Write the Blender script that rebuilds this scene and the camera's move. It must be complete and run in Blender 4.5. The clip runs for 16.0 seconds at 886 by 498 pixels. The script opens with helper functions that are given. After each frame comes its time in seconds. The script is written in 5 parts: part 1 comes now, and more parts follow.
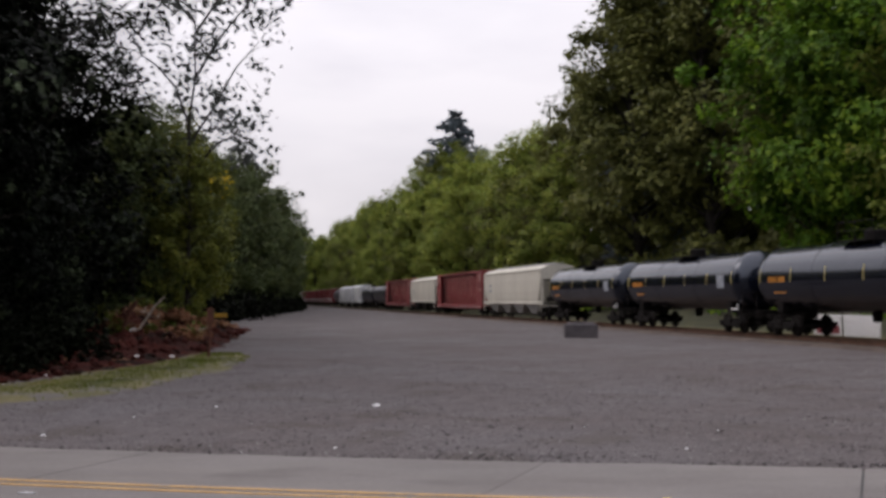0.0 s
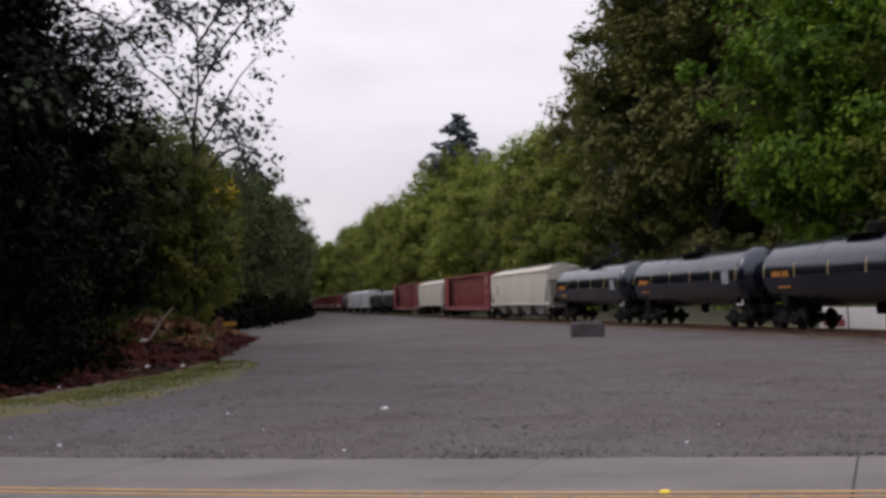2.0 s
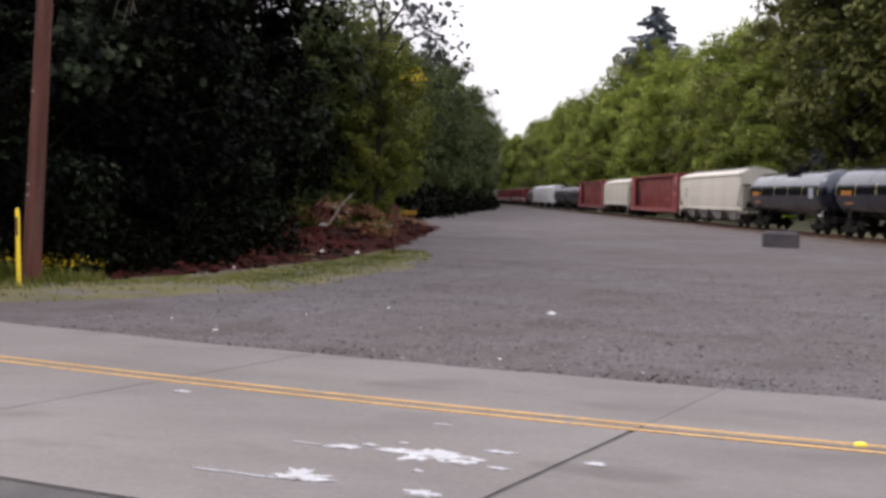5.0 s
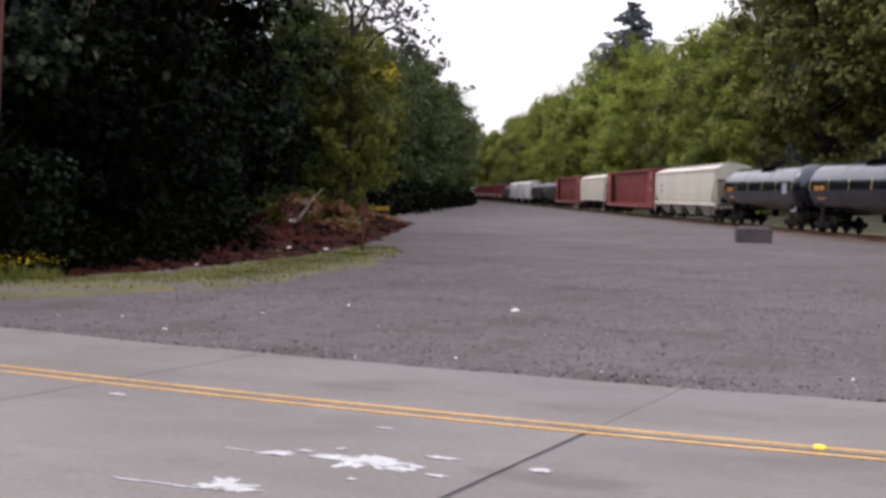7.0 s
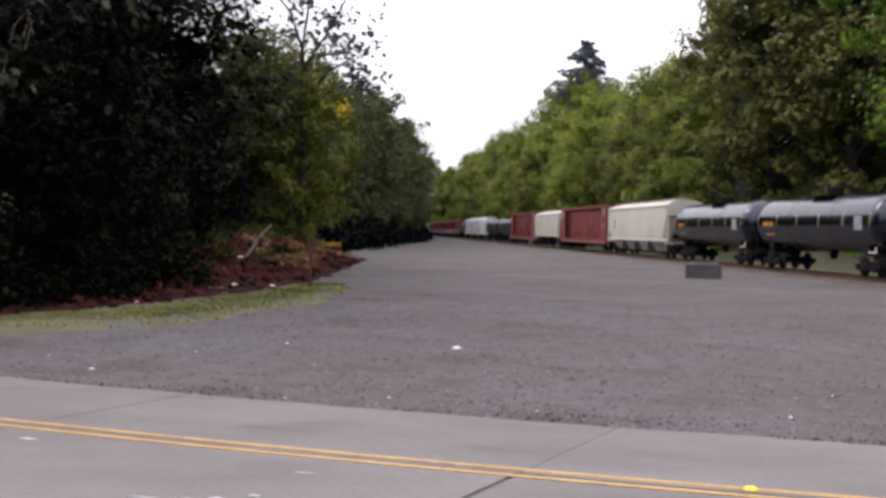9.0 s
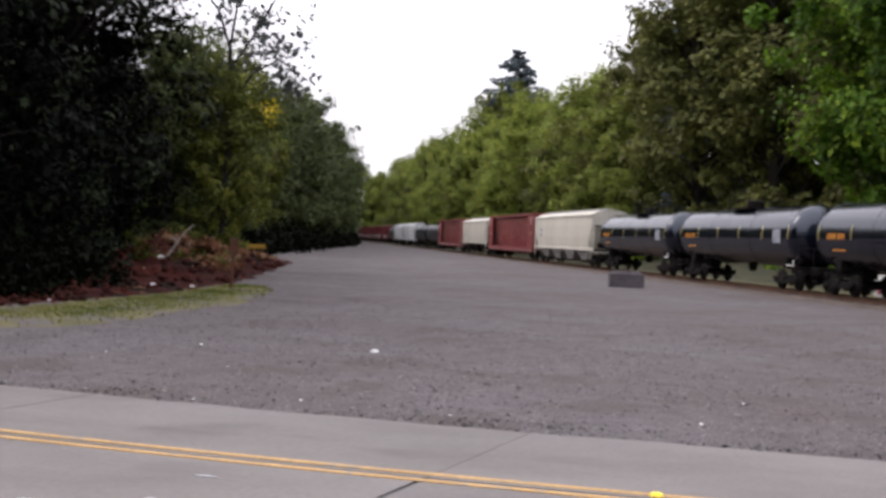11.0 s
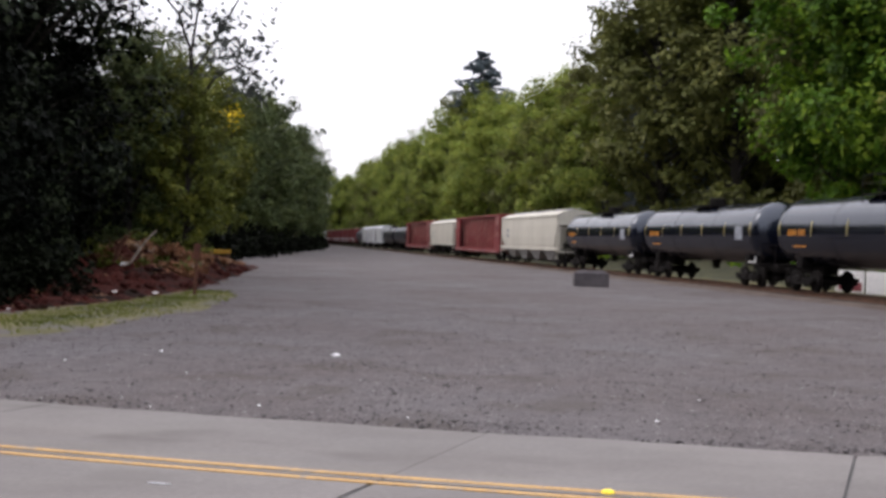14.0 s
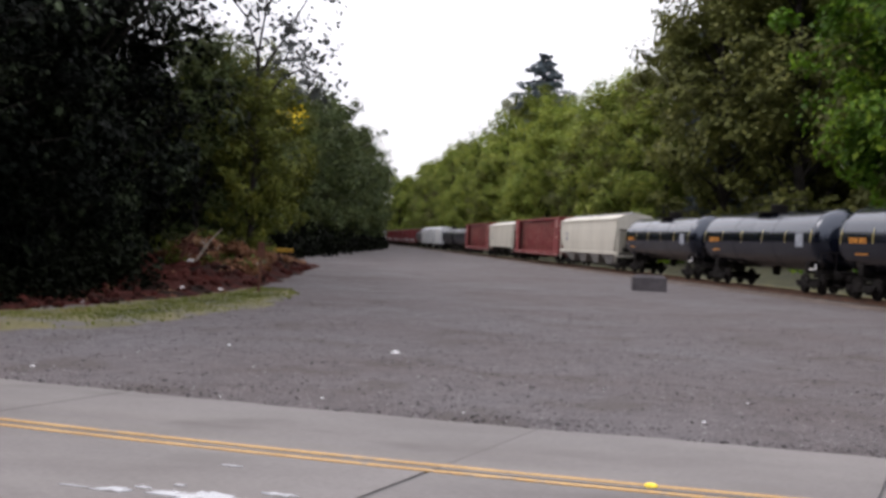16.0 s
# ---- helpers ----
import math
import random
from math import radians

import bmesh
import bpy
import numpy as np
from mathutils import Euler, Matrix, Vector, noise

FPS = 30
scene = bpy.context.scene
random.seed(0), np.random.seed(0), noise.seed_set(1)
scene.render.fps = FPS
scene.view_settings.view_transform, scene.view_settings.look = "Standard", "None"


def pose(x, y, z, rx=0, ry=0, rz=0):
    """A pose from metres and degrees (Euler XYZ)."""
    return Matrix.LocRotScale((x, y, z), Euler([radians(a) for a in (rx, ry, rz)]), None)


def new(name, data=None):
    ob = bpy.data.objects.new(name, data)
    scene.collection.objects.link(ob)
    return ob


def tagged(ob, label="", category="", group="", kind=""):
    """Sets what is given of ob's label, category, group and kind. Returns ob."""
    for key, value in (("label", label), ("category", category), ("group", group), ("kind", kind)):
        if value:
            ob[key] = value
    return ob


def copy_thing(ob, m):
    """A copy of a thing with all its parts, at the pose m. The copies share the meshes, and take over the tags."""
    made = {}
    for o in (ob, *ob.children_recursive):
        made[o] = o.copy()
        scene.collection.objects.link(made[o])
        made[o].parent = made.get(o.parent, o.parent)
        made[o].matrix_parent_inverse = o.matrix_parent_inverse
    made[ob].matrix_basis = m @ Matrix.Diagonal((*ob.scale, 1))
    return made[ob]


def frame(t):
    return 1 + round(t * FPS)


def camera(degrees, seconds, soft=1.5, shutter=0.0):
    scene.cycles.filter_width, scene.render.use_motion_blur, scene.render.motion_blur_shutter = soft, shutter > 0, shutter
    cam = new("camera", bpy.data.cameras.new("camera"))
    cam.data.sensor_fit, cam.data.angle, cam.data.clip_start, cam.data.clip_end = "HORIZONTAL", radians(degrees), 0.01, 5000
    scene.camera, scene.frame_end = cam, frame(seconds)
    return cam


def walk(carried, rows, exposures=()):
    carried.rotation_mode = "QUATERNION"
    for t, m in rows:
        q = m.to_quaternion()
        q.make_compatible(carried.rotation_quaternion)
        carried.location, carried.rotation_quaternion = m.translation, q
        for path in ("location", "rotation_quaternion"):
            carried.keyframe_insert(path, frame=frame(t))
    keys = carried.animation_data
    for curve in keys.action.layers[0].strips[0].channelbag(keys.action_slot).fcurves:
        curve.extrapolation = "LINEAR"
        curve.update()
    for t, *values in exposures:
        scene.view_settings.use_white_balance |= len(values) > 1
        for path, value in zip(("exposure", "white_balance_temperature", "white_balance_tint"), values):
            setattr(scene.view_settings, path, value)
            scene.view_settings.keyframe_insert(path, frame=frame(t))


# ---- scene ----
# ---- camera ----
LENS = 44.84
cam = camera(LENS, 16.0, soft=3.3)
# seconds, place, heading (left is positive), tilt, lean
PATH = [
    (0.0, -0.817, -2.004, 2.118, 2.85, 2.63, -0.42),
    (0.5, -0.789, -2.037, 2.132, 2.26, 3.38, -0.79),
    (1.0, -0.781, -2.091, 2.123, 1.73, 4.17, -1.15),
    (1.5, -0.732, -2.382, 2.096, 1.75, 3.83, -2.07),
    (2.0, -0.711, -2.387, 2.119, 3.22, 2.80, -1.92),
    (2.5, -0.716, -2.140, 2.175, 6.64, 1.37, -1.32),
    (3.0, -0.708, -2.272, 2.209, 10.14, 2.59, -1.13),
    (3.5, -0.732, -1.714, 2.240, 12.41, 1.39, -0.29),
    (4.0, -0.723, -1.367, 2.227, 13.00, -0.98, 0.82),
    (6.5, -0.427, -0.580, 2.167, 13.07, -3.30, 1.33),
    (7.0, -0.402, -0.484, 2.167, 12.01, -2.97, 1.04),
    (7.5, -0.353, -0.489, 2.201, 11.24, -2.45, 0.74),
    (8.0, -0.287, -0.371, 2.199, 10.69, -1.55, 0.64),
    (10.5, -0.040, 0.021, 2.112, 7.43, -0.78, 2.11),
    (11.0, -0.027, 0.044, 2.117, 5.98, -0.58, 2.28),
    (11.5, -0.023, 0.010, 2.135, 4.18, -0.51, 2.46),
    (12.0, -0.027, -0.014, 2.116, 2.03, -0.32, 2.56),
    (12.5, -0.004, 0.015, 2.098, -0.14, -0.08, 2.63),
    (13.0, 0.025, 0.040, 2.117, 0.60, -0.18, 2.10),
    (13.5, 0.100, 0.072, 2.115, 2.84, -0.38, 1.59),
    (14.0, 0.139, 0.002, 2.131, 4.31, -0.43, 1.37),
    (14.5, 0.140, -0.045, 2.141, 5.20, -0.52, 1.43),
    (15.0, 0.150, -0.217, 2.127, 5.49, -0.67, 1.78),
    (15.5, 0.219, -0.527, 2.158, 6.28, -0.68, 2.09),
    (16.0, 0.218, -0.600, 2.156, 7.47, -0.46, 2.28),
]
walk(cam, [(t, pose(x, y, z, 90 + tilt, 0, head) @ pose(0, 0, 0, 0, 0, lean)) for t, x, y, z, head, tilt, lean in PATH],
     exposures=[(0.0, -1.05, 6900, 18), (1.0, -1.12, 6850, 18), (2.0, -1.12, 6800, 20), (2.5, -0.84, 6900, 18), (3.0, -0.8, 6900, 18), (3.5, -0.8, 6900, 18), (4.0, -0.46, 6900, 18), (6.5, -0.36, 6800, 20), (8.0, -0.36, 6800, 20), (11.0, -0.4, 6800, 18), (12.5, -0.45, 6750, 16), (16.0, -0.45, 6750, 16)])

# ---- sky and sun: an overcast day, brighter from over the wood that stands on the lot's edge ----
SUN_EL, SUN_AZ = 44.0, 285.0          # degrees; azimuth clockwise from +y
world = bpy.data.worlds.new("sky")
scene.world = world
world.use_nodes = True
wn = world.node_tree
wn.nodes.clear()
w_out = wn.nodes.new("ShaderNodeOutputWorld")
w_bg = wn.nodes.new("ShaderNodeBackground")
w_sky = wn.nodes.new("ShaderNodeTexSky")
w_sky.sky_type = "NISHITA"
w_sky.sun_disc = False
w_sky.sun_elevation = radians(SUN_EL)
w_sky.sun_rotation = radians(SUN_AZ)
w_sky.air_density, w_sky.dust_density = 1.0, 3.0
w_co = wn.nodes.new("ShaderNodeTexCoord")
w_map = wn.nodes.new("ShaderNodeMapping")
w_map.inputs["Scale"].default_value = (1.0, 1.0, 3.5)
w_noise = wn.nodes.new("ShaderNodeTexNoise")
w_noise.inputs["Scale"].default_value = 2.6
w_noise.inputs["Detail"].default_value = 6.0
w_ramp = wn.nodes.new("ShaderNodeValToRGB")
w_ramp.color_ramp.elements[0].position, w_ramp.color_ramp.elements[0].color = 0.34, (12.2, 12.7, 14.0, 1)
w_ramp.color_ramp.elements[1].position, w_ramp.color_ramp.elements[1].color = 0.56, (14.6, 15.1, 16.2, 1)
w_mix = wn.nodes.new("ShaderNodeMix")
w_mix.data_type = "RGBA"
w_mix.inputs["Factor"].default_value = 0.85
wn.links.new(w_co.outputs["Generated"], w_map.inputs["Vector"])
wn.links.new(w_map.outputs["Vector"], w_noise.inputs["Vector"])
wn.links.new(w_noise.outputs["Fac"], w_ramp.inputs["Fac"])
wn.links.new(w_sky.outputs["Color"], w_mix.inputs["A"])
wn.links.new(w_ramp.outputs["Color"], w_mix.inputs["B"])
w_sep = wn.nodes.new("ShaderNodeSeparateXYZ")
wn.links.new(w_co.outputs["Generated"], w_sep.inputs["Vector"])
w_lift = wn.nodes.new("ShaderNodeMapRange")
w_lift.inputs["From Min"].default_value, w_lift.inputs["From Max"].default_value = 0.1, 1.0
w_lift.inputs["To Min"].default_value, w_lift.inputs["To Max"].default_value = 1.0, 2.45
wn.links.new(w_sep.outputs["Z"], w_lift.inputs["Value"])
w_mul = wn.nodes.new("ShaderNodeMix")
w_mul.data_type, w_mul.blend_type = "RGBA", "MULTIPLY"
w_mul.inputs["Factor"].default_value = 1.0
wn.links.new(w_mix.outputs["Result"], w_mul.inputs["A"])
wn.links.new(w_lift.outputs["Result"], w_mul.inputs["B"])
wn.links.new(w_mul.outputs["Result"], w_bg.inputs["Color"])
wn.links.new(w_bg.outputs["Background"], w_out.inputs["Surface"])
w_bg.inputs["Strength"].default_value = 0.125

sun = new("sun", bpy.data.lights.new("sun", "SUN"))
sun.data.energy, sun.data.angle, sun.data.color = 1.5, radians(20), (1.0, 0.96, 0.9)
sun_way = Vector((math.sin(radians(SUN_AZ)) * math.cos(radians(SUN_EL)), math.cos(radians(SUN_AZ)) * math.cos(radians(SUN_EL)), math.sin(radians(SUN_EL))))
sun.rotation_euler = sun_way.to_track_quat("Z", "Y").to_euler()


# ---- materials ----
def surface(name, c1, c2, scale, rough=0.8, metal=0.0, bump=0.3, fine=12.0, spread=0.0, spec=0.5, stretch=(1, 1, 1), stain=None, stain_scale=1.0, stain_at=0.6, depth=0.02, grain=0.28, broad=None):
    """A procedural surface: two tones at a coarse scale, grain at a fine one, stains, and relief."""
    m = bpy.data.materials.new(name)
    m.use_nodes = True
    n, l = m.node_tree.nodes, m.node_tree.links
    b = n["Principled BSDF"]
    co = n.new("ShaderNodeTexCoord")
    mp = n.new("ShaderNodeMapping")
    mp.inputs["Scale"].default_value = stretch
    l.new(co.outputs["Object"], mp.inputs["Vector"])
    a = n.new("ShaderNodeTexNoise")
    a.inputs["Scale"].default_value, a.inputs["Detail"].default_value = scale, 5
    l.new(mp.outputs["Vector"], a.inputs["Vector"])
    r = n.new("ShaderNodeValToRGB")
    r.color_ramp.elements[0].position, r.color_ramp.elements[0].color = 0.32, (*c1, 1)
    r.color_ramp.elements[1].position, r.color_ramp.elements[1].color = 0.68, (*c2, 1)
    l.new(a.outputs["Fac"], r.inputs["Fac"])
    f = n.new("ShaderNodeTexNoise")
    f.inputs["Scale"].default_value, f.inputs["Detail"].default_value = scale * fine, 3
    l.new(mp.outputs["Vector"], f.inputs["Vector"])
    fr = n.new("ShaderNodeMapRange")
    fr.inputs["From Min"].default_value, fr.inputs["From Max"].default_value = 0.3, 0.7
    fr.inputs["To Min"].default_value, fr.inputs["To Max"].default_value = 1 - grain, 1 + grain
    l.new(f.outputs["Fac"], fr.inputs["Value"])
    mul = n.new("ShaderNodeMix")
    mul.data_type, mul.blend_type = "RGBA", "MULTIPLY"
    mul.inputs["Factor"].default_value = 1.0
    l.new(r.outputs["Color"], mul.inputs["A"])
    l.new(fr.outputs["Result"], mul.inputs["B"])
    col = mul.outputs["Result"]
    if stain:
        s = n.new("ShaderNodeTexNoise")
        s.inputs["Scale"].default_value, s.inputs["Detail"].default_value = stain_scale, 6
        l.new(mp.outputs["Vector"], s.inputs["Vector"])
        sr = n.new("ShaderNodeMapRange")
        sr.inputs["From Min"].default_value, sr.inputs["From Max"].default_value = stain_at, stain_at + 0.1
        l.new(s.outputs["Fac"], sr.inputs["Value"])
        mx = n.new("ShaderNodeMix")
        mx.data_type = "RGBA"
        mx.inputs["B"].default_value = (*stain, 1)
        l.new(sr.outputs["Result"], mx.inputs["Factor"])
        l.new(col, mx.inputs["A"])
        col = mx.outputs["Result"]
    if broad:
        q = n.new("ShaderNodeTexNoise")
        q.inputs["Scale"].default_value, q.inputs["Detail"].default_value, q.inputs["Roughness"].default_value = broad[0], 7, 0.62
        l.new(mp.outputs["Vector"], q.inputs["Vector"])
        qr = n.new("ShaderNodeValToRGB")
        qr.color_ramp.elements[0].position, qr.color_ramp.elements[0].color = 0.36, (*broad[1], 1)
        qr.color_ramp.elements[1].position, qr.color_ramp.elements[1].color = 0.64, (*broad[2], 1)
        l.new(q.outputs["Fac"], qr.inputs["Fac"])
        m3 = n.new("ShaderNodeMix")
        m3.data_type, m3.blend_type = "RGBA", "MULTIPLY"
        m3.inputs["Factor"].default_value = 1.0
        l.new(col, m3.inputs["A"])
        l.new(qr.outputs["Color"], m3.inputs["B"])
        col = m3.outputs["Result"]
    if spread:
        o = n.new("ShaderNodeObjectInfo")
        om = n.new("ShaderNodeMapRange")
        om.inputs["To Min"].default_value, om.inputs["To Max"].default_value = 1 - spread, 1 + spread
        l.new(o.outputs["Random"], om.inputs["Value"])
        m2 = n.new("ShaderNodeMix")
        m2.data_type, m2.blend_type = "RGBA", "MULTIPLY"
        m2.inputs["Factor"].default_value = 1.0
        l.new(col, m2.inputs["A"])
        l.new(om.outputs["Result"], m2.inputs["B"])
        col = m2.outputs["Result"]
    l.new(col, b.inputs["Base Color"])
    b.inputs["Roughness"].default_value, b.inputs["Metallic"].default_value = rough, metal
    b.inputs["Specular IOR Level"].default_value = spec
    if bump:
        bp = n.new("ShaderNodeBump")
        bp.inputs["Strength"].default_value, bp.inputs["Distance"].default_value = bump, depth
        l.new(f.outputs["Fac"], bp.inputs["Height"])
        l.new(bp.outputs["Normal"], b.inputs["Normal"])
    return m


def foliage(name, c1, c2, c3, through_light=0.25, hue=0.25, spec=0.15, mid=0.55, patch=2.15, leaf=0.38):
    """Leaves: a colour for each leaf, a shade for each tree, patches over the crown that paint in lit clumps and dark
    gaps, and some light that passes through.
    """
    m = bpy.data.materials.new(name)
    m.use_nodes = True
    n, l = m.node_tree.nodes, m.node_tree.links
    b, out = n["Principled BSDF"], n["Material Output"]
    g = n.new("ShaderNodeNewGeometry")
    r = n.new("ShaderNodeValToRGB")
    r.color_ramp.elements[0].color, r.color_ramp.elements[1].color = (*c1, 1), (*c3, 1)
    e = r.color_ramp.elements.new(mid)
    e.color = (*c2, 1)
    co = n.new("ShaderNodeTexCoord")
    ns = n.new("ShaderNodeTexNoise")
    ns.inputs["Scale"].default_value, ns.inputs["Detail"].default_value = 0.42, 3.0
    l.new(co.outputs["Object"], ns.inputs["Vector"])
    ad = n.new("ShaderNodeMath")
    ad.operation = "MULTIPLY_ADD"
    ad.inputs[1].default_value, ad.inputs[2].default_value = leaf, 0.515 - 0.5 * patch - 0.5 * leaf
    l.new(g.outputs["Random Per Island"], ad.inputs[0])
    a2 = n.new("ShaderNodeMath")
    a2.operation = "MULTIPLY_ADD"
    a2.inputs[1].default_value = patch
    l.new(ns.outputs["Fac"], a2.inputs[0])
    l.new(ad.outputs["Value"], a2.inputs[2])
    l.new(a2.outputs["Value"], r.inputs["Fac"])
    o = n.new("ShaderNodeObjectInfo")
    om = n.new("ShaderNodeMapRange")
    om.inputs["To Min"].default_value, om.inputs["To Max"].default_value = 1 - hue, 1 + hue
    l.new(o.outputs["Random"], om.inputs["Value"])
    m2 = n.new("ShaderNodeMix")
    m2.data_type, m2.blend_type = "RGBA", "MULTIPLY"
    m2.inputs["Factor"].default_value = 1.0
    l.new(r.outputs["Color"], m2.inputs["A"])
    l.new(om.outputs["Result"], m2.inputs["B"])
    l.new(m2.outputs["Result"], b.inputs["Base Color"])
    b.inputs["Roughness"].default_value = 0.55
    b.inputs["Specular IOR Level"].default_value = spec
    t = n.new("ShaderNodeBsdfTranslucent")
    l.new(m2.outputs["Result"], t.inputs["Color"])
    mx = n.new("ShaderNodeMixShader")
    mx.inputs["Fac"].default_value = through_light
    l.new(b.outputs["BSDF"], mx.inputs[1])
    l.new(t.outputs["BSDF"], mx.inputs[2])
    l.new(mx.outputs["Shader"], out.inputs["Surface"])
    return m


M_GRAVEL = surface("gravel", (0.054, 0.047, 0.049), (0.083, 0.073, 0.075), 2.4, 0.95, bump=0.5, fine=11, grain=0.72, stain=(0.052, 0.043, 0.041), stain_scale=0.55, stain_at=0.53, depth=0.04, broad=(0.13, (0.82, 0.735, 0.7), (1.14, 1.18, 1.2)))
M_CONCRETE = surface("road_concrete", (0.106, 0.098, 0.095), (0.143, 0.133, 0.128), 0.5, 0.85, bump=0.25, fine=70, spread=0.04, stain=(0.096, 0.088, 0.084), stain_scale=0.9, stain_at=0.58, depth=0.01, grain=0.12, stretch=(0.5, 1, 1), broad=(0.42, (0.86, 0.84, 0.83), (1.1, 1.1, 1.1)))
M_TAR = surface("joint_tar", (0.03, 0.03, 0.032), (0.07, 0.066, 0.064), 3, 0.7, bump=0.3)
M_ASPHALT = surface("asphalt", (0.04, 0.04, 0.042), (0.075, 0.072, 0.07), 1.5, 0.9, bump=0.5, fine=40)
M_YELLOW_LINE = surface("worn_yellow_line", (0.31, 0.175, 0.05), (0.39, 0.24, 0.085), 2, 0.7, bump=0.1, stain=(0.21, 0.165, 0.115), stain_scale=6, stain_at=0.58)
M_WHITE_SPILL = surface("spilled_white_paint", (0.3, 0.31, 0.325), (0.44, 0.45, 0.465), 4, 0.6, bump=0.1, stain=(0.17, 0.162, 0.16), stain_scale=5, stain_at=0.52)
M_YELLOW_PLASTIC = surface("yellow_plastic", (0.75, 0.52, 0.02), (0.85, 0.62, 0.03), 3, 0.5, bump=0.05)
M_PLANK = surface("faded_yellow_plank", (0.32, 0.17, 0.015), (0.46, 0.28, 0.03), 3, 0.8, bump=0.2)
M_SOIL = surface("red_soil", (0.018, 0.0055, 0.0042), (0.06, 0.014, 0.0105), 1.1, 0.95, spec=0.1, bump=1.0, fine=9, depth=0.14, grain=0.45, stain=(0.012, 0.008, 0.006), stain_scale=0.7, stain_at=0.52)
M_EARTH = surface("wood_floor_earth", (0.02, 0.022, 0.01), (0.05, 0.05, 0.02), 0.5, 0.95, bump=0.8)
M_VERGE = surface("verge_turf", (0.062, 0.06, 0.018), (0.12, 0.1, 0.038), 0.7, 0.95, bump=0.6, stain=(0.085, 0.076, 0.07), stain_scale=0.8, stain_at=0.5)
M_BALLAST = surface("ballast", (0.05, 0.034, 0.027), (0.11, 0.082, 0.068), 1.2, 0.95, bump=0.9, fine=16, depth=0.05)
M_RAIL = surface("rail_steel", (0.07, 0.035, 0.022), (0.13, 0.07, 0.045), 2, 0.6, 0.4, bump=0.1)
M_TIE = surface("creosoted_tie", (0.035, 0.025, 0.02), (0.08, 0.06, 0.05), 3, 0.9, bump=0.4)
M_POLE = surface("treated_pole_wood", (0.062, 0.017, 0.011), (0.11, 0.036, 0.024), 1.2, 0.85, bump=0.5, fine=10, stretch=(6, 6, 0.4), stain=(0.1, 0.066, 0.055), stain_scale=0.8, stain_at=0.58)
# near black: the shade under the crowns is put into the bark colour
M_BARK = surface("bark", (0.007, 0.005, 0.004), (0.022, 0.017, 0.013), 2.5, 0.95, bump=0.7, stretch=(3, 3, 0.6))
M_DEADWOOD = surface("bleached_deadwood", (0.2, 0.17, 0.14), (0.36, 0.31, 0.27), 2.5, 0.9, bump=0.4, stretch=(3, 3, 0.6))
M_BLOCK = surface("cast_block_concrete", (0.045, 0.04, 0.044), (0.085, 0.075, 0.08), 1.5, 0.9, bump=0.4, stain=(0.05, 0.045, 0.05), stain_scale=1.2, stain_at=0.6)
M_BLACK = surface("black_tank_enamel", (0.002, 0.0025, 0.006), (0.004, 0.005, 0.01), 0.8, 0.16, bump=0.008, fine=3, spec=0.7, stain=(0.006, 0.006, 0.009), stain_scale=1.1, stain_at=0.64)
M_BLACK.node_tree.nodes["Principled BSDF"].inputs["Specular Tint"].default_value = (0.78, 0.87, 1.0, 1)
M_BLACK.node_tree.nodes["Principled BSDF"].inputs["IOR"].default_value = 1.52
M_DULLBLACK = surface("dusty_tank_paint", (0.008, 0.009, 0.014), (0.02, 0.022, 0.032), 0.7, 0.38, bump=0.05, spec=0.4, spread=0.2)
M_UNDER = surface("grimy_running_gear", (0.004, 0.0035, 0.0035), (0.012, 0.0095, 0.009), 2, 0.85, spec=0.15, bump=0.3)
M_CREAM = surface("cream_hopper_paint", (0.4, 0.38, 0.33), (0.48, 0.46, 0.4), 0.5, 0.55, bump=0.03, spread=0.05, stretch=(1, 1, 0.25), grain=0.06, stain=(0.42, 0.385, 0.33), stain_scale=0.8, stain_at=0.64)
M_WHITE = surface("white_hopper_paint", (0.5, 0.52, 0.54), (0.62, 0.63, 0.64), 0.5, 0.5, bump=0.05, spread=0.08, stretch=(1, 1, 0.25), grain=0.06, stain=(0.45, 0.44, 0.43), stain_scale=0.8, stain_at=0.64)
M_GREYGEAR = surface("grey_gate_paint", (0.24, 0.24, 0.24), (0.34, 0.34, 0.33), 1.0, 0.7, bump=0.1)
M_RED = surface("oxide_red_paint", (0.13, 0.013, 0.016), (0.2, 0.026, 0.027), 0.6, 0.6, bump=0.08, spread=0.12, stretch=(1, 1, 0.35), grain=0.1, stain=(0.12, 0.03, 0.02), stain_scale=1.4, stain_at=0.58)
M_ROOF = surface("weathered_galvanised_roof", (0.3, 0.24, 0.22), (0.46, 0.4, 0.37), 0.9, 0.6, 0.2, bump=0.1)
M_MARK = surface("orange_lettering_paint", (0.46, 0.17, 0.015), (0.58, 0.24, 0.025), 5, 0.6, bump=0)
M_REFLECT = surface("yellow_reflective_tape", (0.36, 0.3, 0.1), (0.5, 0.42, 0.16), 5, 0.5, bump=0)
M_PLACARD = surface("grey_placard", (0.14, 0.15, 0.18), (0.26, 0.28, 0.31), 3, 0.6, bump=0)
M_WHITEMARK = surface("white_marking_paint", (0.55, 0.54, 0.54), (0.7, 0.69, 0.68), 4, 0.6, bump=0)
M_TEAL = surface("pale_blue_spray_paint", (0.2, 0.4, 0.5), (0.5, 0.6, 0.66), 2.5, 0.6, bump=0)
M_STRAP = surface("worn_strap", (0.26, 0.14, 0.12), (0.45, 0.3, 0.26), 3, 0.7, bump=0.1)
M_LITTER = surface("white_litter", (0.55, 0.55, 0.57), (0.7, 0.7, 0.7), 6, 0.6, bump=0.2)
M_REDBOARD = surface("dark_red_board", (0.14, 0.02, 0.03), (0.24, 0.05, 0.06), 2, 0.7, bump=0.1)
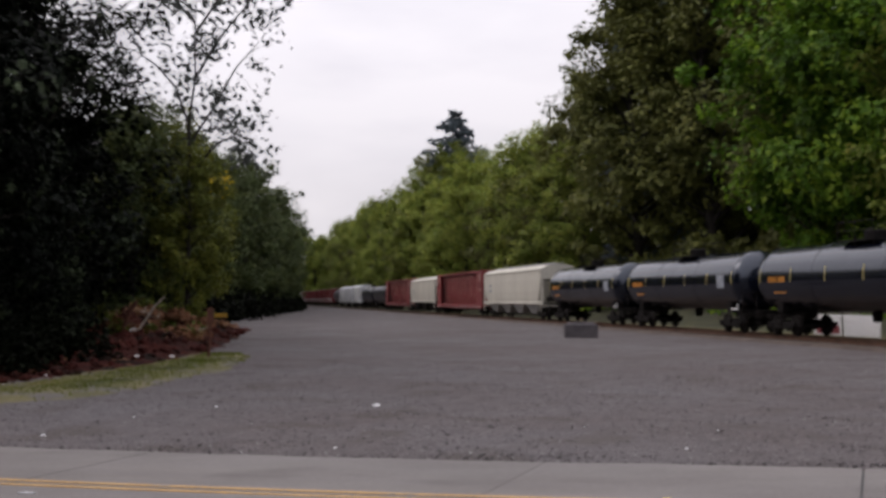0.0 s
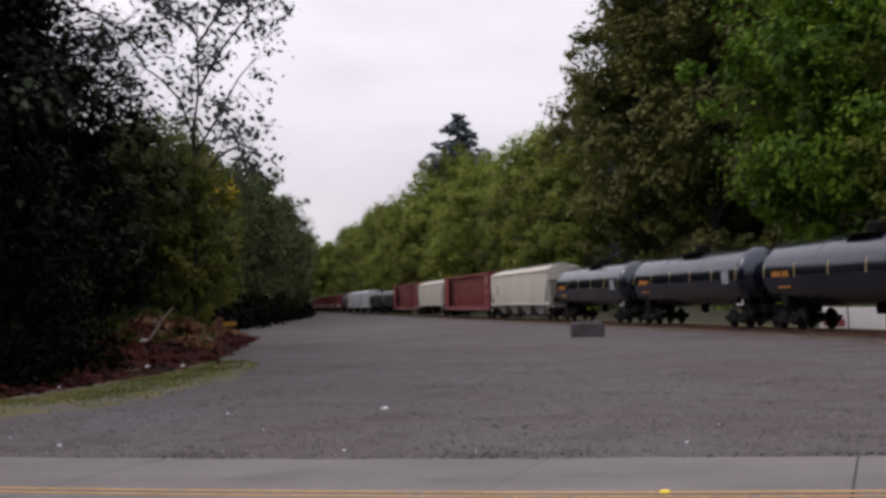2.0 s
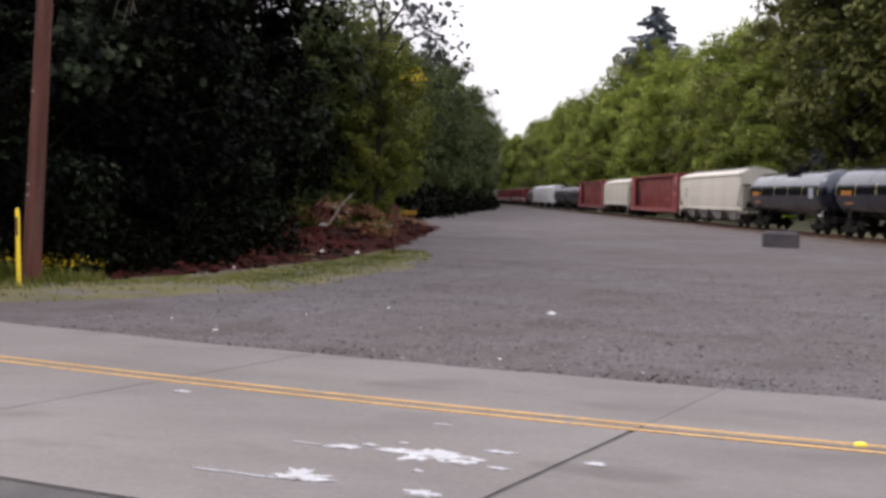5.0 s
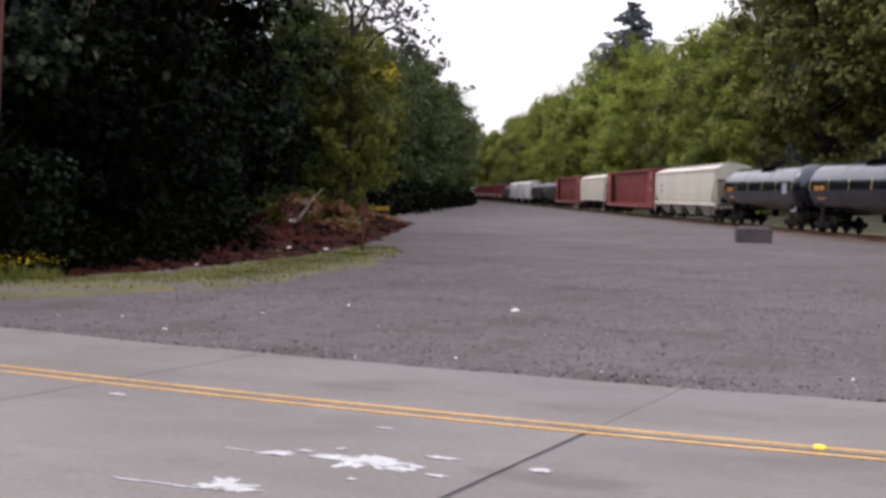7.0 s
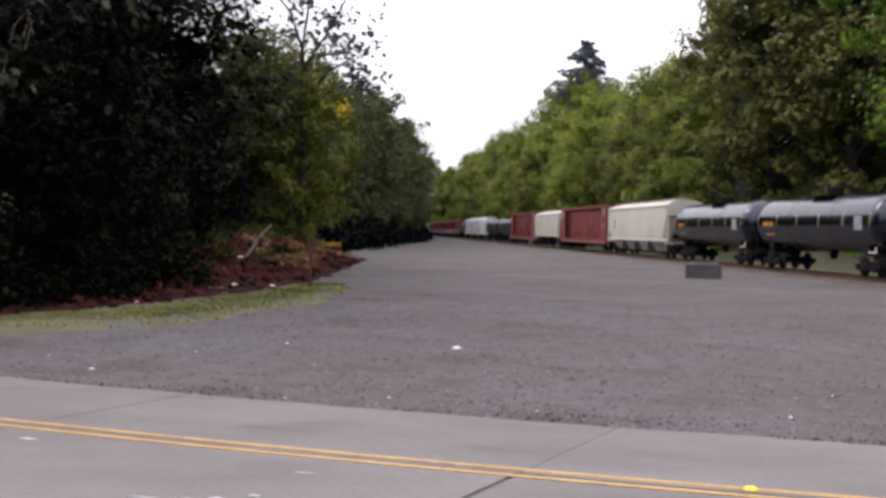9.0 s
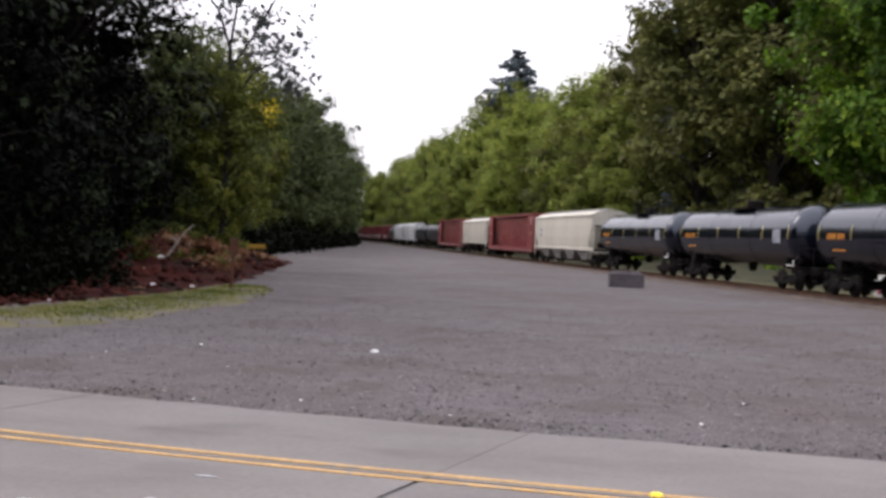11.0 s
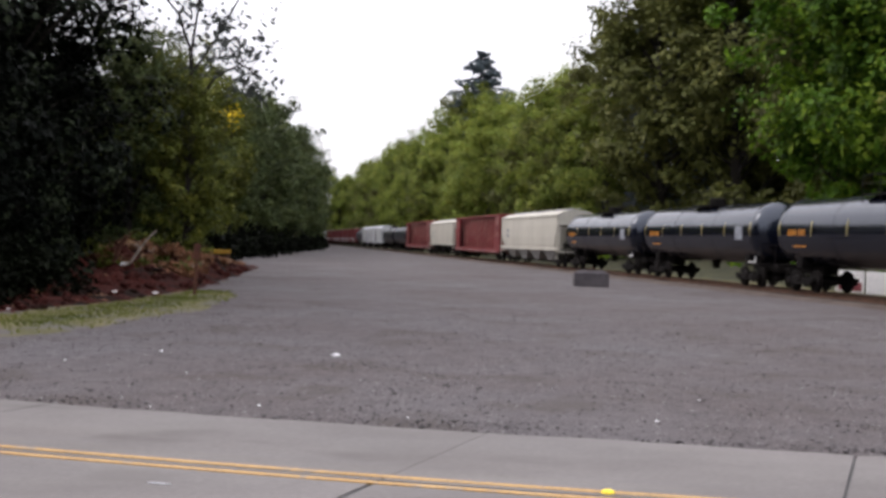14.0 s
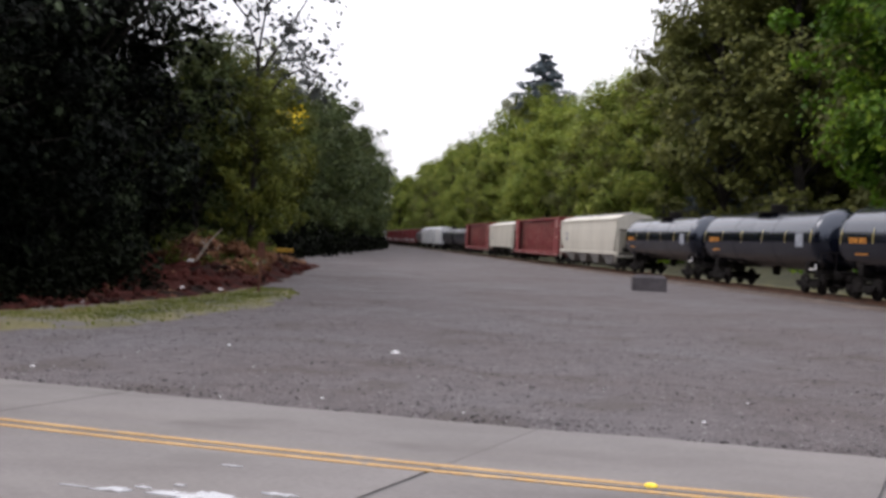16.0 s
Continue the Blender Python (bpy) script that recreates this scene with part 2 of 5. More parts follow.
M_RUST = surface("rusty_iron", (0.06, 0.022, 0.014), (0.13, 0.05, 0.03), 4, 0.85, 0.2, bump=0.4)

M_STONE = foliage("loose_stone", (0.03, 0.026, 0.027), (0.09, 0.081, 0.083), (0.19, 0.178, 0.178), 0.0, 0.0, 0.2, 0.75, 0.4, 1.0)
# near-black with paler patches: the wood's shade and lit sprays painted in
L_SHADED = foliage("dark_maple_leaves", (0.001, 0.0016, 0.001), (0.0025, 0.004, 0.0025), (0.046, 0.06, 0.034), 0.04, 0.25, 0.03, 0.62, 2.3, 0.4)
# near-black leaves: the shade under the wood is put into their colour
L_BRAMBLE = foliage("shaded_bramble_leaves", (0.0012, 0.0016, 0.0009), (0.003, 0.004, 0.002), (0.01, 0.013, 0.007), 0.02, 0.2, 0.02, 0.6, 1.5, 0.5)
# greyish blue put into the colour to imitate sky glare round the leaves
L_LACE = foliage("overhanging_maple_leaves", (0.05, 0.058, 0.06), (0.075, 0.085, 0.08), (0.11, 0.115, 0.1), 0.3, patch=0.8)
L_EDGE = foliage("yellowing_leaves", (0.05, 0.066, 0.012), (0.1, 0.118, 0.02), (0.2, 0.19, 0.03), 0.3, patch=1.2, leaf=0.5)
L_SHRUB = foliage("dull_green_leaves", (0.032, 0.052, 0.018), (0.066, 0.09, 0.032), (0.13, 0.15, 0.05), 0.28, patch=1.2, leaf=0.5)
L_MAPLE = foliage("bright_maple_leaves", (0.016, 0.042, 0.005), (0.072, 0.15, 0.013), (0.23, 0.32, 0.033), 0.38, patch=1.7, leaf=0.5)
L_ALDER = foliage("alder_leaves", (0.078, 0.118, 0.02), (0.145, 0.182, 0.034), (0.25, 0.25, 0.055), 0.42, hue=0.35, patch=1.1, leaf=0.5)
L_OLIVE = foliage("olive_poplar_leaves", (0.055, 0.066, 0.018), (0.092, 0.1, 0.028), (0.19, 0.19, 0.055), 0.32, patch=1.1, leaf=0.5)
# pale blue-grey needles: distance haze is put into the colour
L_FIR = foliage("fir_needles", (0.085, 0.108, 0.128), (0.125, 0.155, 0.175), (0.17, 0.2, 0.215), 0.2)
L_GRASS = foliage("grass_blades", (0.06, 0.085, 0.012), (0.11, 0.128, 0.026), (0.19, 0.175, 0.06), 0.3)
L_DRY = foliage("dead_brush_leaves", (0.085, 0.036, 0.02), (0.22, 0.105, 0.056), (0.42, 0.29, 0.17), 0.18, patch=1.4)
L_FLOWER = foliage("yellow_weed_flowers", (0.4, 0.3, 0.01), (0.6, 0.45, 0.015), (0.75, 0.58, 0.03), 0.2)


# ---- building helpers ----
def part(name, bm, material, parent, label="", smooth=False):
    me = bpy.data.meshes.new(name)
    bm.to_mesh(me)
    bm.free()
    me.materials.append(material)
    if smooth:
        me.shade_smooth()
    ob = new(name, me)
    ob.parent = parent
    if label:
        ob["label"] = label
    return ob


def again(ob, parent, m=None):
    """Another piece on the same mesh, at the pose m under its parent."""
    o = new(ob.name.split(".")[0], ob.data)
    o.parent = parent
    o.matrix_basis = m if m else ob.matrix_basis
    return o


def box(bm, x, y, z, sx, sy, sz, m=None, bevel=0.0):
    """A box about (x, y, z) with full sizes."""
    made = bmesh.ops.create_cube(bm, size=1.0, matrix=(m or Matrix()) @ Matrix.Translation((x, y, z)) @ Matrix.Diagonal((sx, sy, sz, 1)))
    if bevel:
        edges = list({e for v in made["verts"] for e in v.link_edges})
        bmesh.ops.bevel(bm, geom=edges, offset=bevel, segments=1, affect="EDGES")
    return bm


def tube(bm, p0, p1, r0, r1=None, seg=8):
    p0, p1 = Vector(p0), Vector(p1)
    d = p1 - p0
    m = Matrix.Translation((p0 + p1) / 2) @ d.to_track_quat("Z", "Y").to_matrix().to_4x4()
    bmesh.ops.create_cone(bm, cap_ends=True, segments=seg, radius1=r0, radius2=r0 if r1 is None else r1, depth=d.length, matrix=m)
    return bm


def prism(bm, outline, x0, x1):
    """A closed outline of (y, z) drawn out along x."""
    a = [bm.verts.new((x0, y, z)) for y, z in outline]
    b = [bm.verts.new((x1, y, z)) for y, z in outline]
    n = len(outline)
    bm.faces.new(a[::-1])
    bm.faces.new(b)
    for i in range(n):
        bm.faces.new((a[i], a[(i + 1) % n], b[(i + 1) % n], b[i]))
    return bm


def lathe_x(bm, profile, seg, cy, cz):
    """A profile of (x, radius) turned round an axis along x."""
    rings = []
    for x, r in profile:
        rings.append([bm.verts.new((x, cy + max(r, 0.002) * math.cos(a), cz + max(r, 0.002) * math.sin(a))) for a in [2 * math.pi * k / seg for k in range(seg)]])
    for p, q in zip(rings, rings[1:]):
        for k in range(seg):
            bm.faces.new((p[k], p[(k + 1) % seg], q[(k + 1) % seg], q[k]))
    bm.faces.new(rings[0])
    bm.faces.new(rings[-1][::-1])
    return bm


def thing(name, label, category, m=None, group="", kind=""):
    ob = new(name)
    ob.empty_display_size = 0.3
    if m:
        ob.matrix_basis = m
    return tagged(ob, label, category, group, kind)


def raw(name, verts, faces, material):
    """A mesh from computed arrays."""
    me = bpy.data.meshes.new(name)
    me.from_pydata(verts.tolist() if hasattr(verts, "tolist") else verts, [], faces.tolist() if hasattr(faces, "tolist") else faces)
    me.materials.append(material)
    return me


# ---- the lie of the land ----
TRACK_AT, TRACK_AZ, RAIL_Z = (11.2, 58.0), -13.9, 0.25
TRACK = pose(TRACK_AT[0], TRACK_AT[1], 0, 0, 0, 90 - TRACK_AZ)      # x runs along the track into the distance, y towards the lot
T_DIR = (math.sin(radians(TRACK_AZ)), math.cos(radians(TRACK_AZ)))


def beyond_track(x, y):
    """Metres beyond the track's middle, seen from the lot."""
    return (x - TRACK_AT[0]) * T_DIR[1] - (y - TRACK_AT[1]) * T_DIR[0]


def road_y(x):
    """The road's painted middle."""
    c = max(-14.0, min(10.0, x))
    return 9.2 - 0.13 * c + 0.0065 * c * c + (x - c) * (-0.13 + 0.013 * c)


def wood_edge(y):
    """How far the wood beside the lot comes out, by distance."""
    return float(np.interp(y, (10, 18, 24, 32, 45, 71, 116, 185, 255, 345, 420), (-32, -24, -18.5, -17.5, -21, -23, -29, -37, -49, -66, -86)))


def bank_toe(y):
    return float(np.interp(y, (20, 22.2, 24.3, 27, 37, 45, 58, 71, 76), (-19, -14.1, -13.1, -12.6, -12.1, -13.3, -15.6, -17.6, -19)))


FAR_OFF, NEAR_OFF = 2.5, -3.85


def ground_z(x, y):
    if y < road_y(x) + FAR_OFF + 0.3:
        return -0.07
    z = 0.045 * noise.noise((x * 0.25, y * 0.25, 0)) + 0.02 * noise.noise((x * 0.9, y * 0.9, 3))
    z *= min(1.0, max(0.0, (y - road_y(x) - FAR_OFF) / 3))
    b = beyond_track(x, y)
    if b > -4:
        z *= max(0.0, min(1.0, (-b - 2.6) / 1.4))
        z -= 0.02
    if b > 7:
        z += min(16.0, 0.3 * (b - 7))
    e = wood_edge(y) - x
    if e > 3:
        z += min(8.0, 0.12 * (e - 3))
    return z


def build_ground():
    xs = np.concatenate([[-3000, -900, -300, -160, -120, -95, -80, -70, -60, -52, -46], np.linspace(-42, 34, 96), np.linspace(37, 75, 12), [90, 120, 180, 300, 900, 3000]])
    ys = np.concatenate([[-3000, -600, -150, -40, -15, 0], np.linspace(4, 100, 121), np.linspace(106, 420, 50), [460, 520, 700, 1200, 3000]])
    verts = np.array([(x, y, ground_z(x, y)) for y in ys for x in xs])
    w = len(xs)
    faces = np.array([(j * w + i, j * w + i + 1, (j + 1) * w + i + 1, (j + 1) * w + i) for j in range(len(ys) - 1) for i in range(w - 1)])
    me = raw("ground", verts, faces, M_GRAVEL)
    me.materials.append(M_EARTH)
    me.materials.append(M_VERGE)
    for p in me.polygons:
        x, y, _ = p.center
        b = beyond_track(x, y)
        if b > 6 or x < wood_edge(y) - 1.5:
            p.material_index = 1
        elif b > 2.6:
            p.material_index = 2
    me.shade_smooth()
    return tagged(new("ground", me), "grey gravel lot, pale and packed, running out to the wood", "ground", kind="structure")


build_ground()


# ---- the railway ----
def build_track():
    bm = bmesh.new()
    prism(bm, [(2.5, -0.06), (1.75, 0.07), (-1.75, 0.07), (-2.5, -0.06)], -110, 520)
    bed = part("ballast", bm, M_BALLAST, None)
    bed.matrix_basis = TRACK
    tagged(bed, "brown stone ballast bed under the railway track", "ballast", kind="structure")
    track = thing("track", "rusty steel rails on dark wooden ties", "railway track", TRACK, kind="structure")
    for y in (0.72, -0.72):
        bm = bmesh.new()
        prism(bm, [(y - 0.07, 0.08), (y + 0.07, 0.08), (y + 0.07, 0.1), (y + 0.012, 0.12), (y + 0.012, 0.2), (y + 0.037, 0.215), (y + 0.037, RAIL_Z), (y - 0.037, RAIL_Z), (y - 0.037, 0.215), (y - 0.012, 0.2), (y - 0.012, 0.12), (y - 0.07, 0.1)], -110, 520)
        part("rail", bm, M_RAIL, track)
    bm = bmesh.new()
    box(bm, 0, 0, 0.03, 0.22, 2.6, 0.1, bevel=0.015)
    tie = part("tie", bm, M_TIE, track)
    tie.matrix_basis = pose(-40, 0, 0)
    for i in range(1, 300):
        again(tie, track, pose(-40 + 0.55 * i, random.uniform(-0.05, 0.05), random.uniform(-0.006, 0.006), 0, 0, random.uniform(-1, 1)))
    bm = bmesh.new()
    for i in range(300, 1000):
        box(bm, -40 + 0.55 * i, 0, 0.03, 0.22, 2.6, 0.1)
    tagged(part("ties", bm, M_TIE, track), kind="stuff")


build_track()


# ---- the road of concrete slabs ----
JOINTS = [-21.5, -16.6, -11.6, -6.47, -1.07, 2.75, 7.6, 12.3, 17.0, 21.7]
SKEW = 0.34       # metres sideways for each metre across


def strip(bm, x0, x1, off0, off1, z0, z1, skew=SKEW, steps=6, jag=0.0):
    """A slab between two skewed joints and two lines that follow the road."""
    top, bot = [], []
    for off in (off0, off1):
        rt, rb = [], []
        for i in range(steps + 1):
            x = x0 + (x1 - x0) * i / steps + skew * off
            y = road_y(x - skew * off) + off + (jag * noise.noise((x * 1.3, off, 7)) if off == off1 else 0)
            rt.append(bm.verts.new((x, y, z1)))
            rb.append(bm.verts.new((x, y, z0)))
        top.append(rt)
        bot.append(rb)
    for i in range(steps):
        bm.faces.new((top[0][i], top[0][i + 1], top[1][i + 1], top[1][i]))
        bm.faces.new((bot[0][i], top[0][i], top[0][i + 1], bot[0][i + 1])[::-1])
        bm.faces.new((bot[1][i], bot[1][i + 1], top[1][i + 1], top[1][i])[::-1])
    for k in (0, steps):
        bm.faces.new((bot[0][k], top[0][k], top[1][k], bot[1][k]))
    bmesh.ops.recalc_face_normals(bm, faces=bm.faces)
    return bm


def build_road():
    road = thing("road", "two-lane road of worn pale concrete slabs", "road", kind="structure")
    bm = bmesh.new()
    strip(bm, -60, 60, NEAR_OFF - 0.05, FAR_OFF - 0.06, -0.2, 0.004, 0, 60)
    part("joint_filler", bm, M_TAR, road, "dark tar in the slab joints")
    for x0, x1 in zip([-60] + JOINTS, JOINTS + [60]):
        for o0, o1, worn in ((NEAR_OFF, -0.012, {-1.07: 0.03}), (0.012, FAR_OFF, {2.75: 0.016})):
            bm = bmesh.new()
            strip(bm, x0 + worn.get(x0, 0.008), x1 - worn.get(x1, 0.008), o0, o1, -0.15, 0.02 + random.uniform(-0.002, 0.002), SKEW, 10, jag=0.1 if o1 > 1 else 0)
            part("slab", bm, M_CONCRETE, road)
    bm = bmesh.new()
    strip(bm, -60, 60, -14, NEAR_OFF - 0.06, -0.2, -0.005, 0, 60)
    tagged(part("shoulder", bm, M_ASPHALT, None), "dark asphalt shoulder along the concrete road", "asphalt", kind="structure")
    for off in (0.09, -0.17):
        bm = bmesh.new()
        strip(bm, -60, 60, off, off + 0.1, 0.02, 0.0265, 0, 120)
        tagged(part("lane_line", bm, M_YELLOW_LINE, None), "worn yellow line, one of a pair, painted on concrete", "road marking", group="double yellow line", kind="structure")


build_road()


def paint_spill(x, y, w, h, seed, turn=-8):
    """A ragged splash of dried paint, a few millimetres thick, drawn out along the road."""
    rnd = random.Random(seed)
    bm = bmesh.new()
    n = 96
    ring = []
    for i in range(n):
        a = 2 * math.pi * i / n
        c, q = math.cos(a), math.sin(a)
        r = 0.66 + 0.5 * noise.noise((c * 1.5 + seed * 7, q * 1.5, seed)) + 0.42 * noise.noise((c * 4.5 + seed, q * 4.5, 3)) + 0.22 * noise.noise((c * 13, q * 13, seed)) + rnd.uniform(-0.05, 0.05)
        r = max(0.2, r * 0.92) * (1 + 0.2 * abs(c) ** 6)
        ring.append((r * w / 2 * c, r * h / 2 * q))
    top = [bm.verts.new((px, py, 0.0)) for px, py in ring]
    low = [bm.verts.new((px * 1.02, py * 1.02, -0.006)) for px, py in ring]
    bm.faces.new(top)
    for i in range(n):
        bm.faces.new((low[i], low[(i + 1) % n], top[(i + 1) % n], top[i]))
    ob = part("paint_spill", bm, M_WHITE_SPILL, None)
    ob.matrix_basis = pose(x, y, 0.0285, 0, 0, turn)
    tagged(ob, "ragged splash of dried white paint on the concrete road", "paint stain", group="white paint on the road")


SPILLS = [(-2.72, 7.66, 0.9, 0.5), (-2.42, 7.5, 0.36, 0.24), (-2.17, 7.93, 0.42, 0.13), (-3.5, 7.7, 0.42, 0.22), (-3.3, 7.85, 0.16, 0.12), (-3.04, 8.0, 0.14, 0.1), (-2.1, 7.38, 0.26, 0.12), (-3.52, 6.68, 0.66, 0.46),
          (-3.9, 6.62, 0.7, 0.06), (-4.25, 6.66, 0.45, 0.05), (-2.69, 7.11, 0.1, 0.12), (-2.89, 8.86, 0.18, 0.07), (-1.33, 7.76, 0.22, 0.2), (-5.98, 9.61, 0.26, 0.17), (-2.5, 6.5, 0.34, 0.22), (-3.9, 7.75, 0.3, 0.05)]
for i, (x, y, w, h) in enumerate(SPILLS):
    paint_spill(x, y, w, h, i + 1)


def build_road_button():
    bm = bmesh.new()
    prof = [(0.06, 0.0), (0.058, 0.012), (0.045, 0.024), (0.02, 0.03)]
    rings = [[bm.verts.new((r * math.cos(a), r * math.sin(a), z)) for a in [2 * math.pi * k / 16 for k in range(16)]] for r, z in prof]
    for p, q in zip(rings, rings[1:]):
        for k in range(16):
            bm.faces.new((p[k], p[(k + 1) % 16], q[(k + 1) % 16], q[k]))
    bm.faces.new(rings[-1])
    ob = part("road_button", bm, M_YELLOW_PLASTIC, None, smooth=True)
    ob.matrix_basis = pose(0.9, road_y(0.9) + 0.1, 0.026)
    tagged(ob, "round yellow raised road button on the double line", "road marker")


build_road_button()


# ---- trees ----
def leaf_mesh(name, centres, outward, size, material, rng, up=0.5, lobed=False, length=1.0):
    """Single leaves, each a small folded blade with its own turn and size."""
    n = len(centres)
    nor = outward * 1.1 + rng.normal(0, 0.42, (n, 3)) + np.array([0, 0, up])
    nor /= np.linalg.norm(nor, axis=1, keepdims=True)
    t = rng.normal(0, 1, (n, 3)) + np.array([0, 0, -0.5])
    t -= nor * (t * nor).sum(1, keepdims=True)
    t /= np.linalg.norm(t, axis=1, keepdims=True)
    s = np.cross(nor, t)
    k = size * rng.uniform(0.6, 1.35, (n, 1))
    if lobed:
        shape = ((-0.5, 0.0, 0), (-0.15, 0.42, 0.08), (0.05, 0.22, 0.02), (0.3, 0.5, 0.1), (0.28, 0.16, 0), (0.62, 0.0, -0.06), (0.28, -0.16, 0), (0.3, -0.5, 0.1), (0.05, -0.22, 0.02), (-0.15, -0.42, 0.08))
    else:
        shape = ((-0.5, 0.0, 0), (0.0, 0.36, 0.1), (0.55, 0.0, -0.05), (0.0, -0.36, 0.1))
    m = len(shape)
    v = np.stack([centres + k * (t * a * length + s * b + nor * c) for a, b, c in shape], 1).reshape(-1, 3)
    f = np.arange(n * m).reshape(n, m)
    return raw(name, v, f, material)


def limb(bm, pts, r0, r1, seg=6):
    """A bent, tapering limb along points."""
    rings = []
    n = len(pts)
    for i, p in enumerate(pts):
        d = (Vector(pts[min(i + 1, n - 1)]) - Vector(pts[max(i - 1, 0)])).normalized()
        a = d.orthogonal().normalized()
        b = d.cross(a)
        r = r0 + (r1 - r0) * i / (n - 1)
        rings.append([bm.verts.new(Vector(p) + (a * math.cos(2 * math.pi * k / seg) + b * math.sin(2 * math.pi * k / seg)) * r) for k in range(seg)])
    for p, q in zip(rings, rings[1:]):
        off = min(range(seg), key=lambda o: sum((p[k].co - q[(k + o) % seg].co).length for k in range(seg)))
        for k in range(seg):
            bm.faces.new((p[k], p[(k + 1) % seg], q[(k + 1 + off) % seg], q[(k + off) % seg]))
    bm.faces.new(rings[-1])


def broadleaf(seed, height, radius, low, clumps, per, size, material, lobed=False, clump_r=0.2, top=0.62, name="tree", label=""):
    """A broadleaved tree: bent trunk, limbs, and a crown of leaf clumps with gaps. low: where the crown begins; top: where it is widest."""
    rng = np.random.default_rng(seed)
    rnd = random.Random(seed)
    tree = thing(name, label, "tree")
    # trunk
    bm = bmesh.new()
    lean = (rnd.uniform(-0.05, 0.05), rnd.uniform(-0.05, 0.05))
    spine = [(lean[0] * z + 0.12 * noise.noise((z, seed, 0)), lean[1] * z + 0.12 * noise.noise((z, 0, seed)), z) for z in [height * 0.86 * i / 9 for i in range(10)]]
    spine[0] = (spine[0][0], spine[0][1], -0.4)
    limb(bm, spine, height * 0.017, height * 0.003, 9)
    # boughs: each bears a few flat clumps along its outer half, with dark gaps between boughs
    centres = []
    while len(centres) < clumps:
        u = rng.uniform(low, 1.0)
        w = (u - low) / (1 - low)
        prof = (0.55 + 0.45 * math.sin(math.pi / 2 * min(1, w / top))) if w < top else math.cos(math.pi / 2 * (w - top) / (1 - top)) ** 0.6
        a = rng.uniform(0, 2 * math.pi)
        bulge = 1 + 0.28 * noise.noise((math.cos(a) * 1.6 + seed, math.sin(a) * 1.6, u * 4))
        r = radius * prof * bulge * (1 - 0.3 * rng.uniform(0, 1) ** 2)
        tip = Vector((r * math.cos(a), r * math.sin(a), u * height * (1 + 0.06 * noise.noise((a, seed, 2)))))
        h = max(0.08 * height, tip.z - rnd.uniform(0.3, 1.0) * r - 0.02 * height)
        k = min(8.0, h / height / 0.86 * 9)
        i = int(k)
        root = Vector(spine[i]).lerp(Vector(spine[i + 1]), k - i)
        mid = root.lerp(tip, 0.55) + Vector((rnd.uniform(-0.3, 0.3), rnd.uniform(-0.3, 0.3), 0.1 * r))
        limb(bm, [root, root.lerp(mid, 0.6), mid, tip], height * 0.005, 0.012, 5)
        n = rnd.choice((3, 4, 5, 6))
        for j in range(n):
            f = 0.35 + 0.7 * j / (n - 1)
            p = mid.lerp(tip, (f - 0.55) / 0.45) if f > 0.55 else root.lerp(mid, f / 0.55)
            centres.append(tuple(p + Vector((rnd.gauss(0, 0.08), rnd.gauss(0, 0.08), rnd.gauss(0, 0.06))) * radius))
    centres = np.array(centres[:clumps])
    part("trunk", bm, M_BARK, tree)
    # leaves
    rc = radius * clump_r * rng.uniform(0.6, 1.4, clumps)
    idx = np.repeat(np.arange(clumps), per)
    d = rng.normal(0, 1, (len(idx), 3))
    d /= np.linalg.norm(d, axis=1, keepdims=True)
    d *= rng.uniform(0, 1, (len(idx), 1)) ** 0.45
    off = d * rc[idx][:, None] * np.array([1.1, 1.1, 0.78])
    pts = centres[idx] + off
    pts[:, 2] = np.maximum(pts[:, 2], 0.1)
    out = pts - np.array([0, 0, height * 0.45])
    out /= np.linalg.norm(out, axis=1, keepdims=True) + 1e-6
    me = leaf_mesh("crown", pts, out * 0.45 + d * 0.35, size, material, rng, up=0.75, lobed=lobed)
    crown = new("crown", me)
    crown.parent = tree
    return tree


def conifer(seed, height, radius, size, label, low=0.08, per=70, whorls=34, gap=0.0):
    """A fir: straight trunk, drooping boughs in whorls, sprays of needles along them."""
    rng = np.random.default_rng(seed)
    rnd = random.Random(seed)
    tree = thing("conifer", label, "tree")
    bm = bmesh.new()
    limb(bm, [(0, 0, -0.4), (0.05, 0, height * 0.3), (0, 0.05, height * 0.65), (0, 0, height)], height * 0.013, 0.02, 8)
    pts = []
    for i in range(whorls):
        w = i / (whorls - 1)
        z = height * (low + (0.985 - low) * w)
        r = radius * min(1.0, (5 * (1 - w)) ** 0.6) + 0.45
        for _ in range(5):
            if rnd.random() < gap:
                continue
            a, l = rnd.uniform(0, 2 * math.pi), r * rnd.uniform(0.55, 1.1)
            tip = Vector((l * math.cos(a), l * math.sin(a), z - 0.12 * l + rnd.uniform(-0.7, 0.7)))
            root = Vector((0, 0, z))
            limb(bm, [root, root.lerp(tip, 0.5) + Vector((0, 0, 0.08 * l)), tip], 0.05 * (1 - w) + 0.015, 0.008, 4)
            s = rng.uniform(0.12, 1.02, per) ** 0.8
            q = np.array(root)[None] + (np.array(tip) - np.array(root))[None] * s[:, None]
            side = np.array((-math.sin(a), math.cos(a), 0))
            q += side[None] * (rng.normal(0, 0.14, (per, 1)) * l * (1.15 - s[:, None])) + rng.normal(0, 0.08, (per, 3))
            q[:, 2] -= np.abs(rng.normal(0, 0.18, per))
            pts.append(q)
    part("trunk", bm, M_BARK, tree)
    pts = np.concatenate(pts)
    crown = new("crown", leaf_mesh("crown", pts, np.zeros_like(pts), size, L_FIR, rng, up=0.7, length=1.6))
    crown.parent = tree
    return tree


